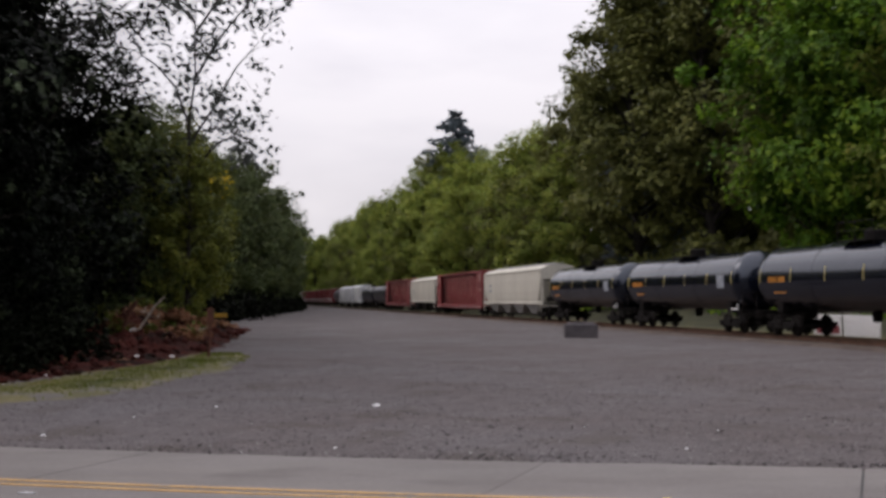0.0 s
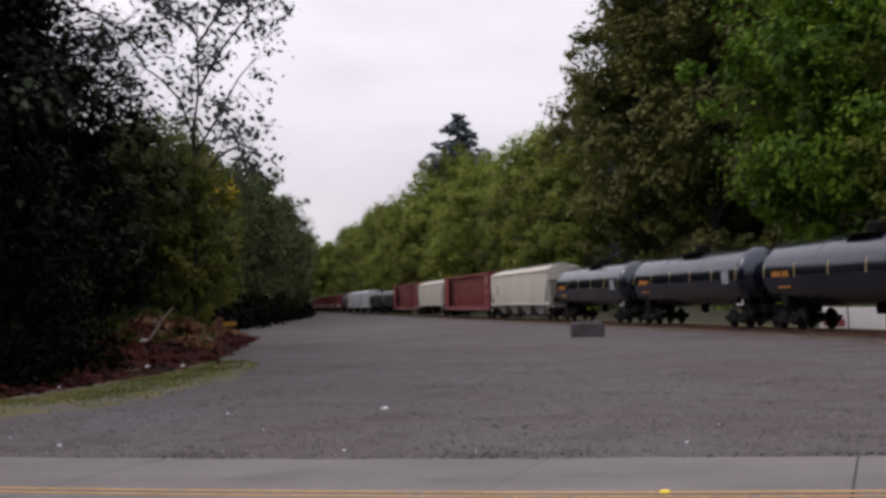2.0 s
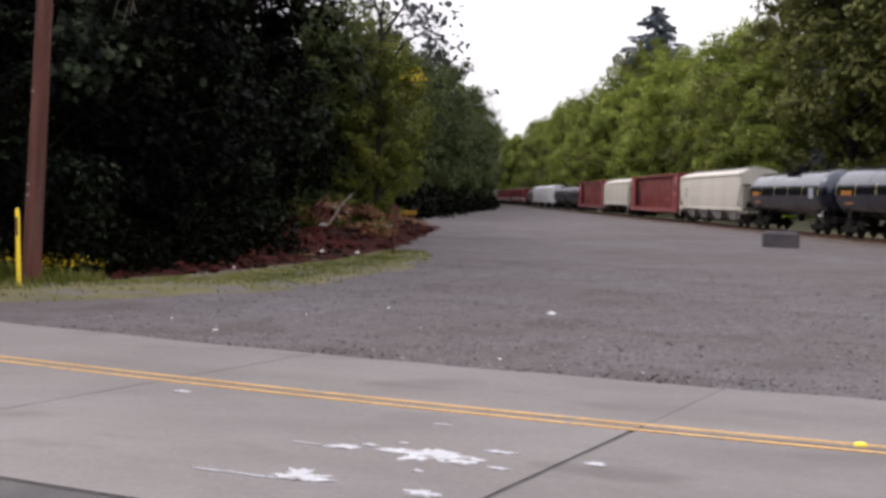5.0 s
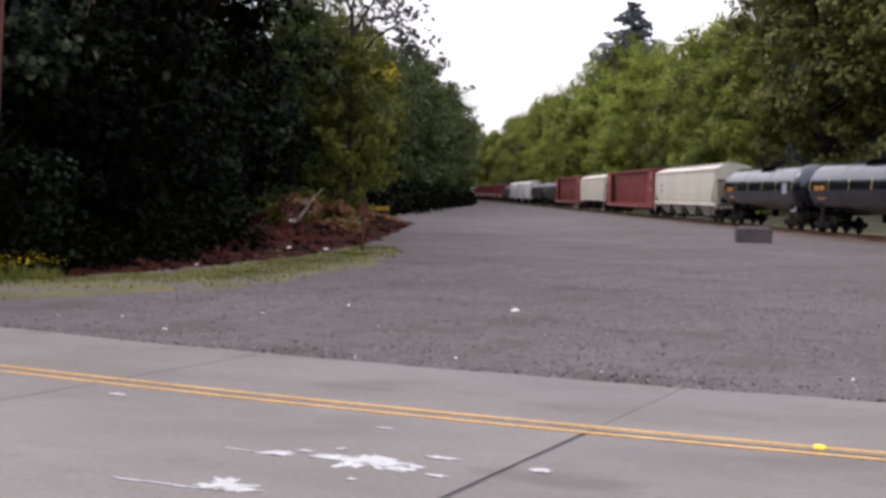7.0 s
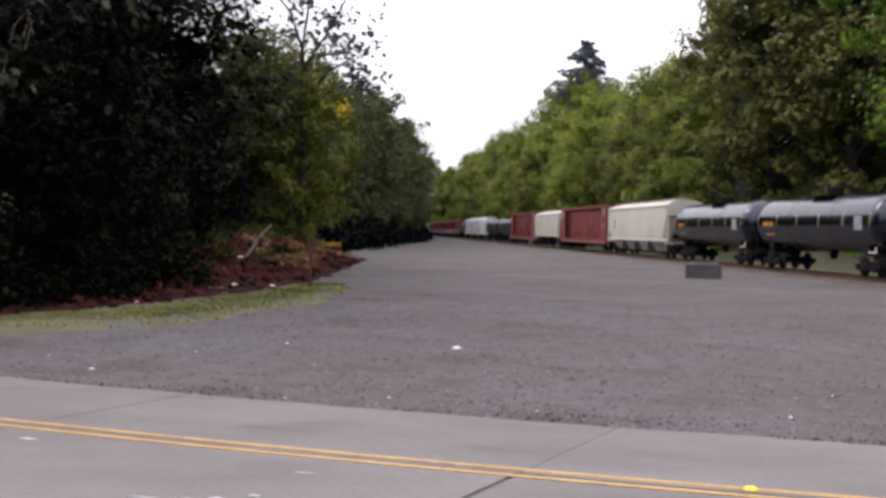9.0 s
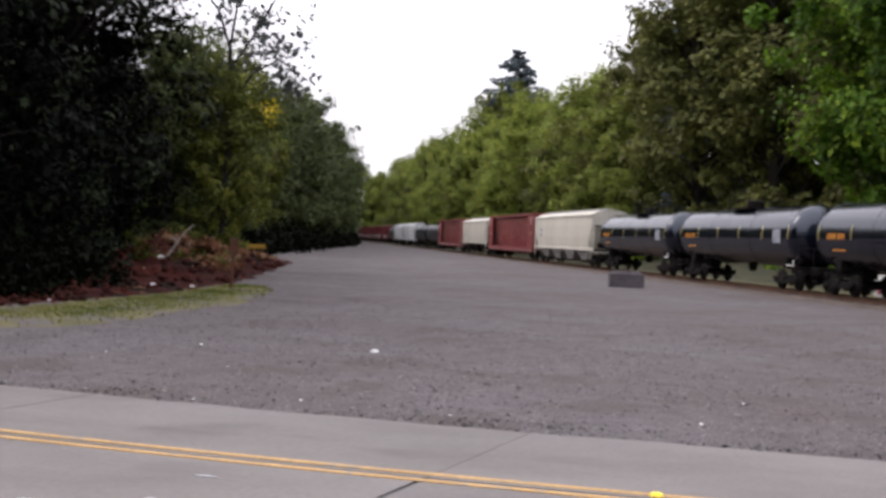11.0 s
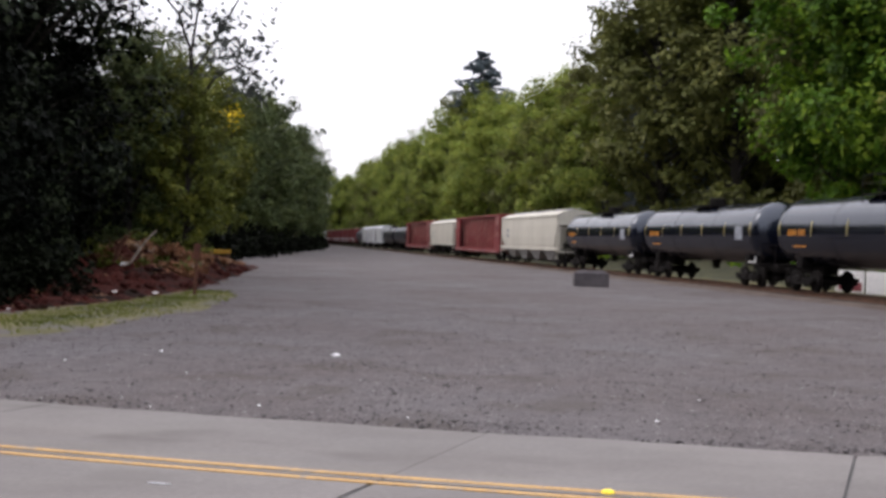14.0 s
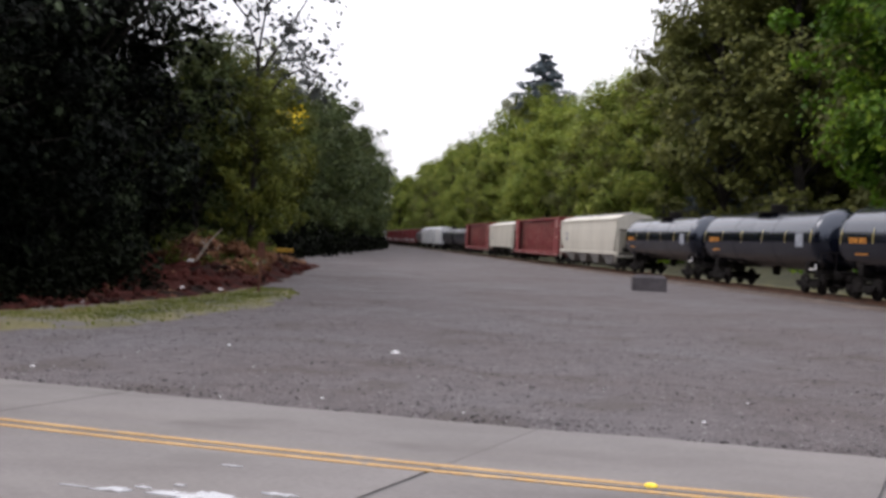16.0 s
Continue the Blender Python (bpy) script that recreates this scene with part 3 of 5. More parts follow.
def put(tree, x, y, turn=0.0, scale=1.0, z=None, high=1.0):
    """Another such tree, at its place on the ground."""
    o = copy_thing(tree, pose(x, y, ground_z(x, y) if z is None else z, 0, 0, turn))
    o.scale = (scale, scale, scale * high)
    return o


def set_down(tree, x, y, turn=0.0, scale=1.0, high=1.0):
    tree.matrix_basis = pose(x, y, ground_z(x, y), 0, 0, turn)
    tree.scale = (scale, scale, scale * high)


def at_track(s, b):
    """A place s metres along the track and b metres beyond it."""
    return TRACK_AT[0] + s * T_DIR[0] + b * T_DIR[1], TRACK_AT[1] + s * T_DIR[1] - b * T_DIR[0]


# the wood beside the lot: broad maples with shade painted into their leaf colour, crowns down to the ground
dark = [broadleaf(11, 19, 6.5, 0.05, 240, 90, 0.27, L_SHADED, True, 0.17, label="tall maple at the edge of the wood, deep shade put into its leaf colour"),
        broadleaf(12, 17, 5.6, 0.05, 220, 90, 0.26, L_SHADED, True, 0.18, label="tall maple at the edge of the wood, deep shade put into its leaf colour")]
dark.append(broadleaf(15, 19, 5.8, 0.26, 220, 90, 0.27, L_SHADED, True, 0.18, label="tall maple leaning out over the soil bank, shade put into its leaf colour"))
edge_tree = [broadleaf(13, 20, 5.0, 0.04, 230, 48, 0.4, L_EDGE, False, 0.18, label="green tree with some yellowing leaves at the wood's edge"),
             broadleaf(14, 20, 5.5, 0.03, 230, 50, 0.42, L_SHRUB, False, 0.18, label="dull green leafy tree at the wood's edge")]
rnd = random.Random(5)
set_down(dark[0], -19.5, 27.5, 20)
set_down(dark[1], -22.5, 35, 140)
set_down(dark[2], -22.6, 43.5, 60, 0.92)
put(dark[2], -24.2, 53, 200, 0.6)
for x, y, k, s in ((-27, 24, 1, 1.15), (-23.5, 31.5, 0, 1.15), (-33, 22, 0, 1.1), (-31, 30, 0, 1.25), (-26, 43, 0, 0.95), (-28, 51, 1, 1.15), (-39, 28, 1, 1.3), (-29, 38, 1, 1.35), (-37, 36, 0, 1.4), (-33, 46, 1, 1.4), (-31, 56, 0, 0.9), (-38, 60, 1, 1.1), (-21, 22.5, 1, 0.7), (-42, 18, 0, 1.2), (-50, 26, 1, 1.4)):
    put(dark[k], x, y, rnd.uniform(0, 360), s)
set_down(edge_tree[0], -22.8, 66, 40, 0.72)
set_down(edge_tree[1], -25.0, 76, 80, 0.68)
y = 83.0
while y < 410:
    e = wood_edge(y)
    put(edge_tree[rnd.randrange(2)], e - 4.0 + rnd.uniform(-1.8, 1.6), y, rnd.uniform(0, 360), rnd.uniform(0.7, 1.0) * (0.78 if y < 102 else 1.1), high=rnd.uniform(0.95, 1.2))
    put(edge_tree[rnd.randrange(2)], e - 11 + rnd.uniform(-1.5, 1.5), y + 4, rnd.uniform(0, 360), rnd.uniform(0.9, 1.12) * (0.7 if y < 102 else 1.0), high=rnd.uniform(0.95, 1.15))
    y += 7.5 if y < 150 else 11

# an unseen wood added across the road, behind the eye: it closes the place and darkens the tank cars' reflections
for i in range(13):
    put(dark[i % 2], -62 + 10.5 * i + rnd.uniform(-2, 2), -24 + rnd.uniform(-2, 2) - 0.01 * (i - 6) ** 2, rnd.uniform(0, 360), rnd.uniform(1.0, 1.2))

# the maple whose open branches hang out over the lot
def overhang(x, y):
    rng = np.random.default_rng(77)
    r = random.Random(77)
    tree = thing("tree", "slim open-crowned maple with forked trunk and lacy leaves", "tree", pose(x, y, ground_z(x, y)))
    bm = bmesh.new()
    limb(bm, [(0, 0, -0.4), (-0.1, 0, 3), (0.1, -0.1, 6.5), (-0.05, 0, 9.6)], 0.13, 0.085, 10)
    forks = [[(-0.05, 0, 9.5), (-0.7, 0.2, 11.2), (-1.6, 0.3, 12.2), (-2.6, 0.2, 12.9), (-3.6, 0.0, 13.0)], [(-0.05, 0, 9.5), (0.3, -0.2, 11.5), (0.2, 0.1, 14), (0.4, 0.2, 18)],
             [(0.0, 0, 8.6), (1.0, 0.3, 10.3), (2.0, 0.2, 12.0), (3.0, 0.4, 13.2)], [(0.2, -0.1, 11.4), (1.5, -0.2, 13.4), (2.9, -0.3, 15.0), (4.0, 0.0, 15.4)], [(0.1, 0, 7.2), (1.1, -0.3, 8.4), (2.1, -0.2, 9.0), (2.8, -0.1, 8.6)],
             [(0.2, 0.1, 14), (-1.2, 0.2, 15.6), (-2.4, 0, 17)], [(0.2, 0.1, 13.5), (1.6, 0.4, 15.8), (2.8, 0.3, 17.4)]]
    pts = []
    for path in forks:
        limb(bm, path, 0.075, 0.016, 6)
        vs = [Vector(p) for p in path]
        for j in range(15):
            f = r.uniform(0.25, 1.0) * (len(vs) - 1)
            i = min(len(vs) - 2, int(f))
            q = vs[i].lerp(vs[i + 1], f - i)
            e = q + Vector((r.uniform(-0.9, 1.1), r.uniform(-1.0, 1.0), r.uniform(-1.3, 0.7)))
            limb(bm, [q, q.lerp(e, 0.5) + Vector((0, 0, 0.12)), e], 0.018, 0.006, 4)
            n = r.choice((8, 14, 22, 30))
            pts.append(np.array(e)[None] + rng.normal(0, 1, (n, 3)) * np.array([0.36, 0.36, 0.3]))
    part("trunk", bm, M_BARK, tree)
    pts = np.concatenate(pts)
    crown = new("crown", leaf_mesh("crown", pts, np.zeros_like(pts), 0.26, L_LACE, rng, up=0.5, lobed=True))
    crown.parent = tree
    tree.scale = (1.2, 1.2, 1.2)


overhang(-16.9, 53.5)
put(edge_tree[0], -16.5, 51.6, 200, 0.42, high=1.15)
put(edge_tree[0], -18.6, 56.0, 80, 0.5, high=1.2)
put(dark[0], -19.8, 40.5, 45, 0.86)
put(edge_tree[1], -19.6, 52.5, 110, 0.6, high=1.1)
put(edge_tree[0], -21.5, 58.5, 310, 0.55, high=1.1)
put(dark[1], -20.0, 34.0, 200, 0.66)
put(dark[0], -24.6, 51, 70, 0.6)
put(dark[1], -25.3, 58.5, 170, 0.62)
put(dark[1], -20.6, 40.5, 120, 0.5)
# low maples added to cover the soil that lies in deep shade
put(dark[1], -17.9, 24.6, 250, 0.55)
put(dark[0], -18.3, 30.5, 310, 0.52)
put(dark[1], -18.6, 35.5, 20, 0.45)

def dead_sapling():
    r = random.Random(23)
    t = thing("dead_tree", "bare bleached dead sapling among the dark leaves", "tree", pose(-18.4, 28.4, ground_z(-18.4, 28.4)))
    bm = bmesh.new()
    limb(bm, [(0, 0, -0.3), (0.1, -0.1, 3), (1.0, -1.0, 5.4), (2.6, -1.9, 7.6)], 0.09, 0.04, 7)
    part("trunk", bm, M_BARK, t)
    for k in range(7):
        z = 5.4 + 0.35 * k
        b = Vector((1.4 + 0.25 * k, -1.9, z + 0.4))
        e = b + Vector((r.uniform(-2.6, 2.6), r.uniform(-1.0, -0.2), r.uniform(2.0, 4.2)))
        bm = bmesh.new()
        limb(bm, [b, b.lerp(e, 0.4) + Vector((r.uniform(-0.4, 0.4), -0.1, 0.1)), b.lerp(e, 0.7) + Vector((r.uniform(-0.3, 0.3), 0, 0)), e], 0.02, 0.006, 6)
        q = b.lerp(e, 0.45)
        limb(bm, [q, q + Vector((r.uniform(-0.8, 0.8), -0.1, r.uniform(0.6, 1.4)))], 0.018, 0.007, 5)
        part("limb", bm, M_DEADWOOD, t, "pale bare limb")


dead_sapling()

# beyond the track: a tall stand, then a long row of alders
olive = broadleaf(21, 31, 7.0, 0.04, 400, 64, 0.48, L_OLIVE, False, 0.17, top=0.42, label="very tall olive-green poplar behind the railway")
maple = broadleaf(22, 25, 7.5, 0.03, 190, 100, 0.46, L_MAPLE, False, 0.21, label="big bright-green maple behind the railway")
alder = [broadleaf(23, 20, 5.6, 0.02, 210, 48, 0.46, L_ALDER, False, 0.19, label="yellow-green alder in the row behind the railway"),
         broadleaf(24, 21, 5.2, 0.02, 210, 48, 0.46, L_ALDER, False, 0.19, label="yellow-green alder in the row behind the railway"),
         broadleaf(25, 20, 5.8, 0.02, 210, 48, 0.46, L_OLIVE, False, 0.19, label="olive-green leafy tree in the row behind the railway")]
fir = conifer(31, 37, 4.3, 0.5, "tall fir standing above the tree line, haze put into its blue-grey needles", gap=0.06, whorls=60, per=60)
set_down(olive, 12.5, 98, 30)
for x, y, s in ((18, 92, 1.06), (23, 84, 1.0), (20, 102, 1.15), (28, 92, 1.2), (34, 78, 1.2), (14, 112, 1.1), (9.0, 118, 0.78), (24, 112, 1.2), (36, 100, 1.25)):
    put(olive, x, y, rnd.uniform(0, 360), s)
set_down(maple, 22.5, 70, 10, 1.0)
put(alder[0], 24.0, 59.5, 35, 0.88)
for x, y, s in ((27.5, 62, 1.05), (30, 52, 1.0), (34, 43, 1.05), (33, 66, 1.2), (39, 55, 1.25), (44, 45, 1.3), (38, 34, 1.1), (25.5, 73, 1.15), (48, 62, 1.4)):
    put(maple, x, y, rnd.uniform(0, 360), s)
for i, (s, b) in enumerate(((52, 9.5), (60, 8.5), (67, 9.5))):
    set_down(alder[i], *at_track(s, b), 70 * i, 0.85)
s = 74.0
while s < 430:
    grow = 0.96 if s < 150 else 1.14
    x, y = at_track(s, 9.0 + rnd.uniform(-1.0, 1.0))
    put(alder[rnd.choice((0, 1, 1, 0, 2))], x, y, rnd.uniform(0, 360), rnd.uniform(0.72, 1.08), high=grow * rnd.uniform(0.9, 1.2))
    x, y = at_track(s + 3, 17.0 + rnd.uniform(-2.5, 2.5))
    put(alder[rnd.choice((0, 1, 2))], x, y, rnd.uniform(0, 360), rnd.uniform(0.8, 1.2), high=grow * rnd.uniform(0.9, 1.25))
    if s > 110:
        x, y = at_track(s + 5, 24.0 + rnd.uniform(-3, 3))
        put(alder[rnd.choice((0, 1))], x, y, rnd.uniform(0, 360), rnd.uniform(0.85, 1.2), high=grow * rnd.uniform(0.95, 1.25))
    s += 7.0 if s < 150 else 11.0
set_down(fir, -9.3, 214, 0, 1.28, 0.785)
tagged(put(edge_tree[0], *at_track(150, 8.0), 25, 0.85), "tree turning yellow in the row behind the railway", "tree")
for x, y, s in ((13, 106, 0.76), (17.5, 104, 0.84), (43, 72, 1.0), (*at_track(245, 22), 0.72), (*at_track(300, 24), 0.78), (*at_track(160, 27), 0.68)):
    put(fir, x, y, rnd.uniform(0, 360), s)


for x, y, k in ((-62, 412, 0), (-70, 405, 1), (-78, 415, 0), (-86, 408, 2), (-56, 420, 1), (-94, 414, 0), (-66, 424, 2), (-74, 428, 1)):
    put(alder[k], x, y, rnd.uniform(0, 360), rnd.uniform(1.2, 1.5))


def yellow_spray(tree, at):
    rng = np.random.default_rng(88)
    pts = np.concatenate([rng.normal(0, 0.45, (34, 3)) * np.array([1.2, 1.2, 0.7]) + np.array(at) + rng.normal(0, 0.8, 3) for _ in range(4)])
    ob = new("yellow_spray", leaf_mesh("yellow_spray", pts, np.zeros_like(pts), 0.4, L_FLOWER, rng))
    ob.parent = tree
    tagged(ob, "spray of leaves turned bright yellow", kind="stuff")


yellow_spray(edge_tree[1], Matrix.Rotation(radians(-80), 3, "Z") @ Vector((5.4, -1.5, 15.5)))


def undergrowth(name, places, seed, size, material, label):
    """Low tangled leaves along the foot of a wood, uncountable."""
    rng = np.random.default_rng(seed)
    pts = []
    for x, y, r, h, n in places:
        d = rng.normal(0, 1, (n, 3))
        d /= np.linalg.norm(d, axis=1, keepdims=True)
        d *= rng.uniform(0.5, 1, (n, 1))
        d[:, 2] = np.abs(d[:, 2])
        pts.append(d * np.array([r, r, h]) + np.array([x, y, ground_z(x, y)]))
    pts = np.concatenate(pts)
    ob = new(name, leaf_mesh(name, pts, np.zeros_like(pts), size, material, rng))
    return tagged(ob, label, "undergrowth", kind="stuff")


undergrowth("undergrowth", [(wood_edge(y) - rnd.uniform(2.5, 5) - (3 if 38 < y < 70 else 0), y, rnd.uniform(1.5, 2.6), rnd.uniform(1.2, 3.2), 420) for y in np.arange(17, 90, 1.6)], 41, 0.22, L_BRAMBLE, "tangled brambles at the foot of the wood, shade put into their colour")
# bramble mass added over the soil to blacken ground in deep shade
undergrowth("undergrowth", [(bank_toe(y) - rnd.uniform(1.6, 5.5), y, rnd.uniform(1.0, 1.7), rnd.uniform(0.8, 2.4), 420) for y in np.arange(22.5, 34, 0.45)], 44, 0.2, L_BRAMBLE, "brambles added over the soil under the maples, coloured near black as shade")
undergrowth("undergrowth", [(wood_edge(y) - rnd.uniform(0.0, 2), y, 3, rnd.uniform(2, 4.5), 260) for y in np.arange(90, 400, 4)], 42, 0.5, L_BRAMBLE, "scrub along the far edge of the lot, under-crown shade put into its colour")
undergrowth("undergrowth", [(*at_track(s, rnd.uniform(9.8, 11.5)), rnd.uniform(1.5, 2.4), rnd.uniform(1.2, 4.0), 300) for s in np.arange(-45, 380, 3)], 43, 0.42, L_MAPLE, "green scrub between the railway and the trees")


# ---- the freight train, standing on the track ----
def wheel_mesh():
    bm = bmesh.new()
    prof = [(-0.07, 0.2), (-0.07, 0.44), (-0.05, 0.46), (0.03, 0.46), (0.045, 0.5), (0.07, 0.5), (0.07, 0.2)]
    rings = [[bm.verts.new((r * math.cos(a), y, r * math.sin(a))) for a in [2 * math.pi * k / 20 for k in range(20)]] for y, r in prof]
    for p, q in zip(rings, rings[1:]):
        for k in range(20):
            bm.faces.new((p[k], p[(k + 1) % 20], q[(k + 1) % 20], q[k]))
    bm.faces.new(rings[0])
    bm.faces.new(rings[-1][::-1])
    return bm


def bogie(car, x):
    """A two-axle truck: bolster, cast side frames, axles and wheels."""
    bm = bmesh.new()
    box(bm, 0, 0, 0.62, 0.42, 2.3, 0.28, bevel=0.04)
    for a in (-0.9, 0.9):
        tube(bm, (a, -0.95, 0.46), (a, 0.95, 0.46), 0.085, seg=8)
    b = part("bogie", bm, M_UNDER, car, "grimy black two-axle bogie")
    b.matrix_basis = pose(x, 0, 0)
    for y in (1.02, -1.02):
        bm = bmesh.new()
        prism(bm, [(-0.07, 0.5), (0.07, 0.5), (0.07, 0.66), (-0.07, 0.66)], -1.25, 1.25)
        box(bm, 0, 0, 0.42, 1.1, 0.14, 0.16, bevel=0.02)
        for s in (-1, 1):
            box(bm, s * 0.62, 0, 0.42, 0.3, 0.12, 0.34, Matrix(), 0.03)
            box(bm, s * 0.95, 0, 0.5, 0.34, 0.2, 0.3, Matrix(), 0.04)
        f = part("side_frame", bm, M_UNDER, b)
        f.matrix_basis = pose(0, y, 0)
    first = None
    for a in (-0.9, 0.9):
        for y in (0.76, -0.76):
            m = pose(a, y, 0.5, 0, 0, 0 if y < 0 else 180)
            if first is None:
                first = part("wheel", wheel_mesh(), M_UNDER, b, "grimy steel wheel")
                first.matrix_basis = m
            else:
                again(first, b, m)
    return b


def couplers(car, L):
    for s in (-1, 1):
        bm = bmesh.new()
        box(bm, s * (L / 2 - 0.45), 0, 0.85, 0.95, 0.24, 0.26, bevel=0.03)
        box(bm, s * (L / 2 - 0.05), 0.05, 0.85, 0.16, 0.34, 0.3, bevel=0.04)
        part("coupler", bm, M_UNDER, car)


def ladder(car, x, y, z0, z1, material, wide=0.42, along="x"):
    bm = bmesh.new()
    dx, dy = (wide / 2, 0) if along == "x" else (0, wide / 2)
    for s in (-1, 1):
        tube(bm, (x + s * dx, y + s * dy, z0), (x + s * dx, y + s * dy, z1), 0.022, seg=5)
    n = int((z1 - z0) / 0.36)
    for i in range(n):
        z = z0 + 0.2 + 0.36 * i
        tube(bm, (x - dx, y - dy, z), (x + dx, y + dy, z), 0.018, seg=5)
    return part("ladder", bm, material, car)


def bars(bm, x, y, z, widths, h, gap=0.07, out=0.012):
    """Writing too small to read: plain bars on a side that faces +y or -y."""
    for w in widths:
        box(bm, x + w / 2, y, z, w, out, h)
        x += w + gap
    return bm


def tank_car(label, L=18.4, R=1.52, material=None, marks=None):
    """A tank car: shell with domed ends, top housing with rails, saddles, sills, ladders, markings."""
    car = thing("tank_car", label, "railway wagon", group="train")
    zc, h = 1.12 + R, L / 2 - 0.72
    prof = [(-h, 0.0), (-h + 0.05, 0.5 * R), (-h + 0.2, 0.8 * R), (-h + 0.45, 0.95 * R), (-h + 0.6, 0.985 * R), (-h + 0.75, R), (-h + 0.85, R), (-h + 1.2, R), (-0.3, R), (-0.02, R - 0.006), (0.02, R - 0.006), (0.3, R), (h - 1.2, R), (h - 0.85, R), (h - 0.75, R), (h - 0.6, 0.985 * R), (h - 0.45, 0.95 * R), (h - 0.2, 0.8 * R), (h - 0.05, 0.5 * R), (h, 0.0)]
    bm = lathe_x(bmesh.new(), prof, 40, 0, zc)
    part("shell", bm, material, car, smooth=True)
    for x in (-h + 0.78, h - 0.78, -h / 3, h / 3):
        bm = bmesh.new()
        lathe_x(bm, [(x - 0.03, R - 0.02), (x - 0.02, R + 0.012), (x + 0.02, R + 0.012), (x + 0.03, R - 0.02)], 40, 0, zc)
        part("weld_band", bm, material, car, smooth=True)
    bm = bmesh.new()
    tube(bm, (0, 0, zc + R - 0.12), (0, 0, zc + R + 0.36), 0.46, 0.44, 20)
    tube(bm, (0, 0, zc + R + 0.36), (0, 0, zc + R + 0.42), 0.49, 0.36, 20)
    part("housing", bm, M_UNDER, car, "black valve housing")
    bm = bmesh.new()
    box(bm, 0, 0, zc + R - 0.02, 2.6, 1.9, 0.06)
    for x in (-1.3, 0, 1.3):
        for y in (-0.95, 0.95):
            tube(bm, (x, y, zc + R - 0.3), (x, y, zc + R + 0.75), 0.02, seg=5)
    for z in (0.4, 0.75):
        for y in (-0.95, 0.95):
            tube(bm, (-1.3, y, zc + R + z), (1.3, y, zc + R + z), 0.02, seg=5)
    part("platform", bm, M_UNDER, car, "black walkway with hand rails")
    for s in (-1, 1):
        bm = bmesh.new()
        box(bm, s * (L / 2 - 2.0), 0, 0.98, 2.9, 0.7, 0.36, bevel=0.03)
        box(bm, s * (L / 2 - 0.95), 0, 1.12, 0.5, 2.7, 0.1)
        for y in (-0.85, 0.85):
            box(bm, s * (L / 2 - 2.6), y, 1.3, 0.5, 0.5, 0.5, bevel=0.05)
        part("end_sill", bm, M_UNDER, car)
        bm = bmesh.new()
        for y in (-1.3, 1.3):
            tube(bm, (s * (L / 2 - 0.75), y, 1.1), (s * (L / 2 - 0.75), y, 2.05), 0.022, seg=5)
        tube(bm, (s * (L / 2 - 0.75), -1.3, 2.05), (s * (L / 2 - 0.75), 1.3, 2.05), 0.022, seg=5)
        part("hand_rail", bm, M_UNDER, car)
        ladder(car, s * (L / 2 - 1.0), 1.35, 0.35, 1.2, M_UNDER)
        bogie(car, s * (L / 2 - 2.6))
    bm = bmesh.new()
    tube(bm, (0, 0, 0.75), (0, 0, 1.3), 0.18, 0.26, 12)
    part("outlet", bm, M_UNDER, car)
    couplers(car, L)
    for y in (1, -1):
        for k, x in enumerate(np.linspace(-h + 0.8, h - 0.8, 6)):
            bm = bmesh.new()
            for i in range(3):
                a = radians(-6 + 8 * i)
                a2 = radians(-6 + 8 * (i + 1))
                p = [(x - 0.03, y * (R + 0.016) * math.cos(q), zc + (R + 0.016) * math.sin(q)) for q in (a, a2)]
                r = [(x + 0.03, c[1], c[2]) for c in p]
                vs = [bm.verts.new(c) for c in (p[0], r[0], r[1], p[1])]
                bm.faces.new(vs if y > 0 else vs[::-1])
            part("reflector", bm, M_REFLECT, car, "thin yellow reflective strip")
        bm = bmesh.new()
        if marks:
            bars(bm, h - 3.1, y * (R + 0.012), zc - 0.02, (0.08, 0.08, 0.08, 0.08), 0.26, 0.08)
            bars(bm, h - 2.35, y * (R + 0.012), zc - 0.02, (0.08, 0.08, 0.08, 0.08, 0.08), 0.26, 0.08)
            bars(bm, h - 3.1, y * (R - 0.08), zc - 0.62, (0.4, 0.22, 0.3), 0.06, 0.08)
            tagged(part("reporting_mark", bm, marks, car, "short row of lettering bars"), kind="stuff")
            bm = bmesh.new()
            box(bm, -h + 2.0, y * (R - 0.005), zc - 0.02, 0.8, 0.05, 0.66, bevel=0.01)
            part("placard_panel", bm, M_PLACARD, car, "grey placard panel")
            bm = bmesh.new()
            box(bm, -h + 1.05, y * 1.25, 1.22, 0.6, 0.05, 0.07)
            box(bm, -h + 0.55, y * 1.3, 1.33, 0.06, 0.05, 0.3)
            part("grab_iron", bm, M_WHITEMARK, car, "white-painted grab irons")
        else:
            bars(bm, h - 3.3, y * (R + 0.012), zc + 0.02, (0.14, 0.14, 0.14, 0.14), 0.34, 0.07)
            tagged(part("reporting_mark", bm, M_PLACARD, car), kind="stuff")
    return car


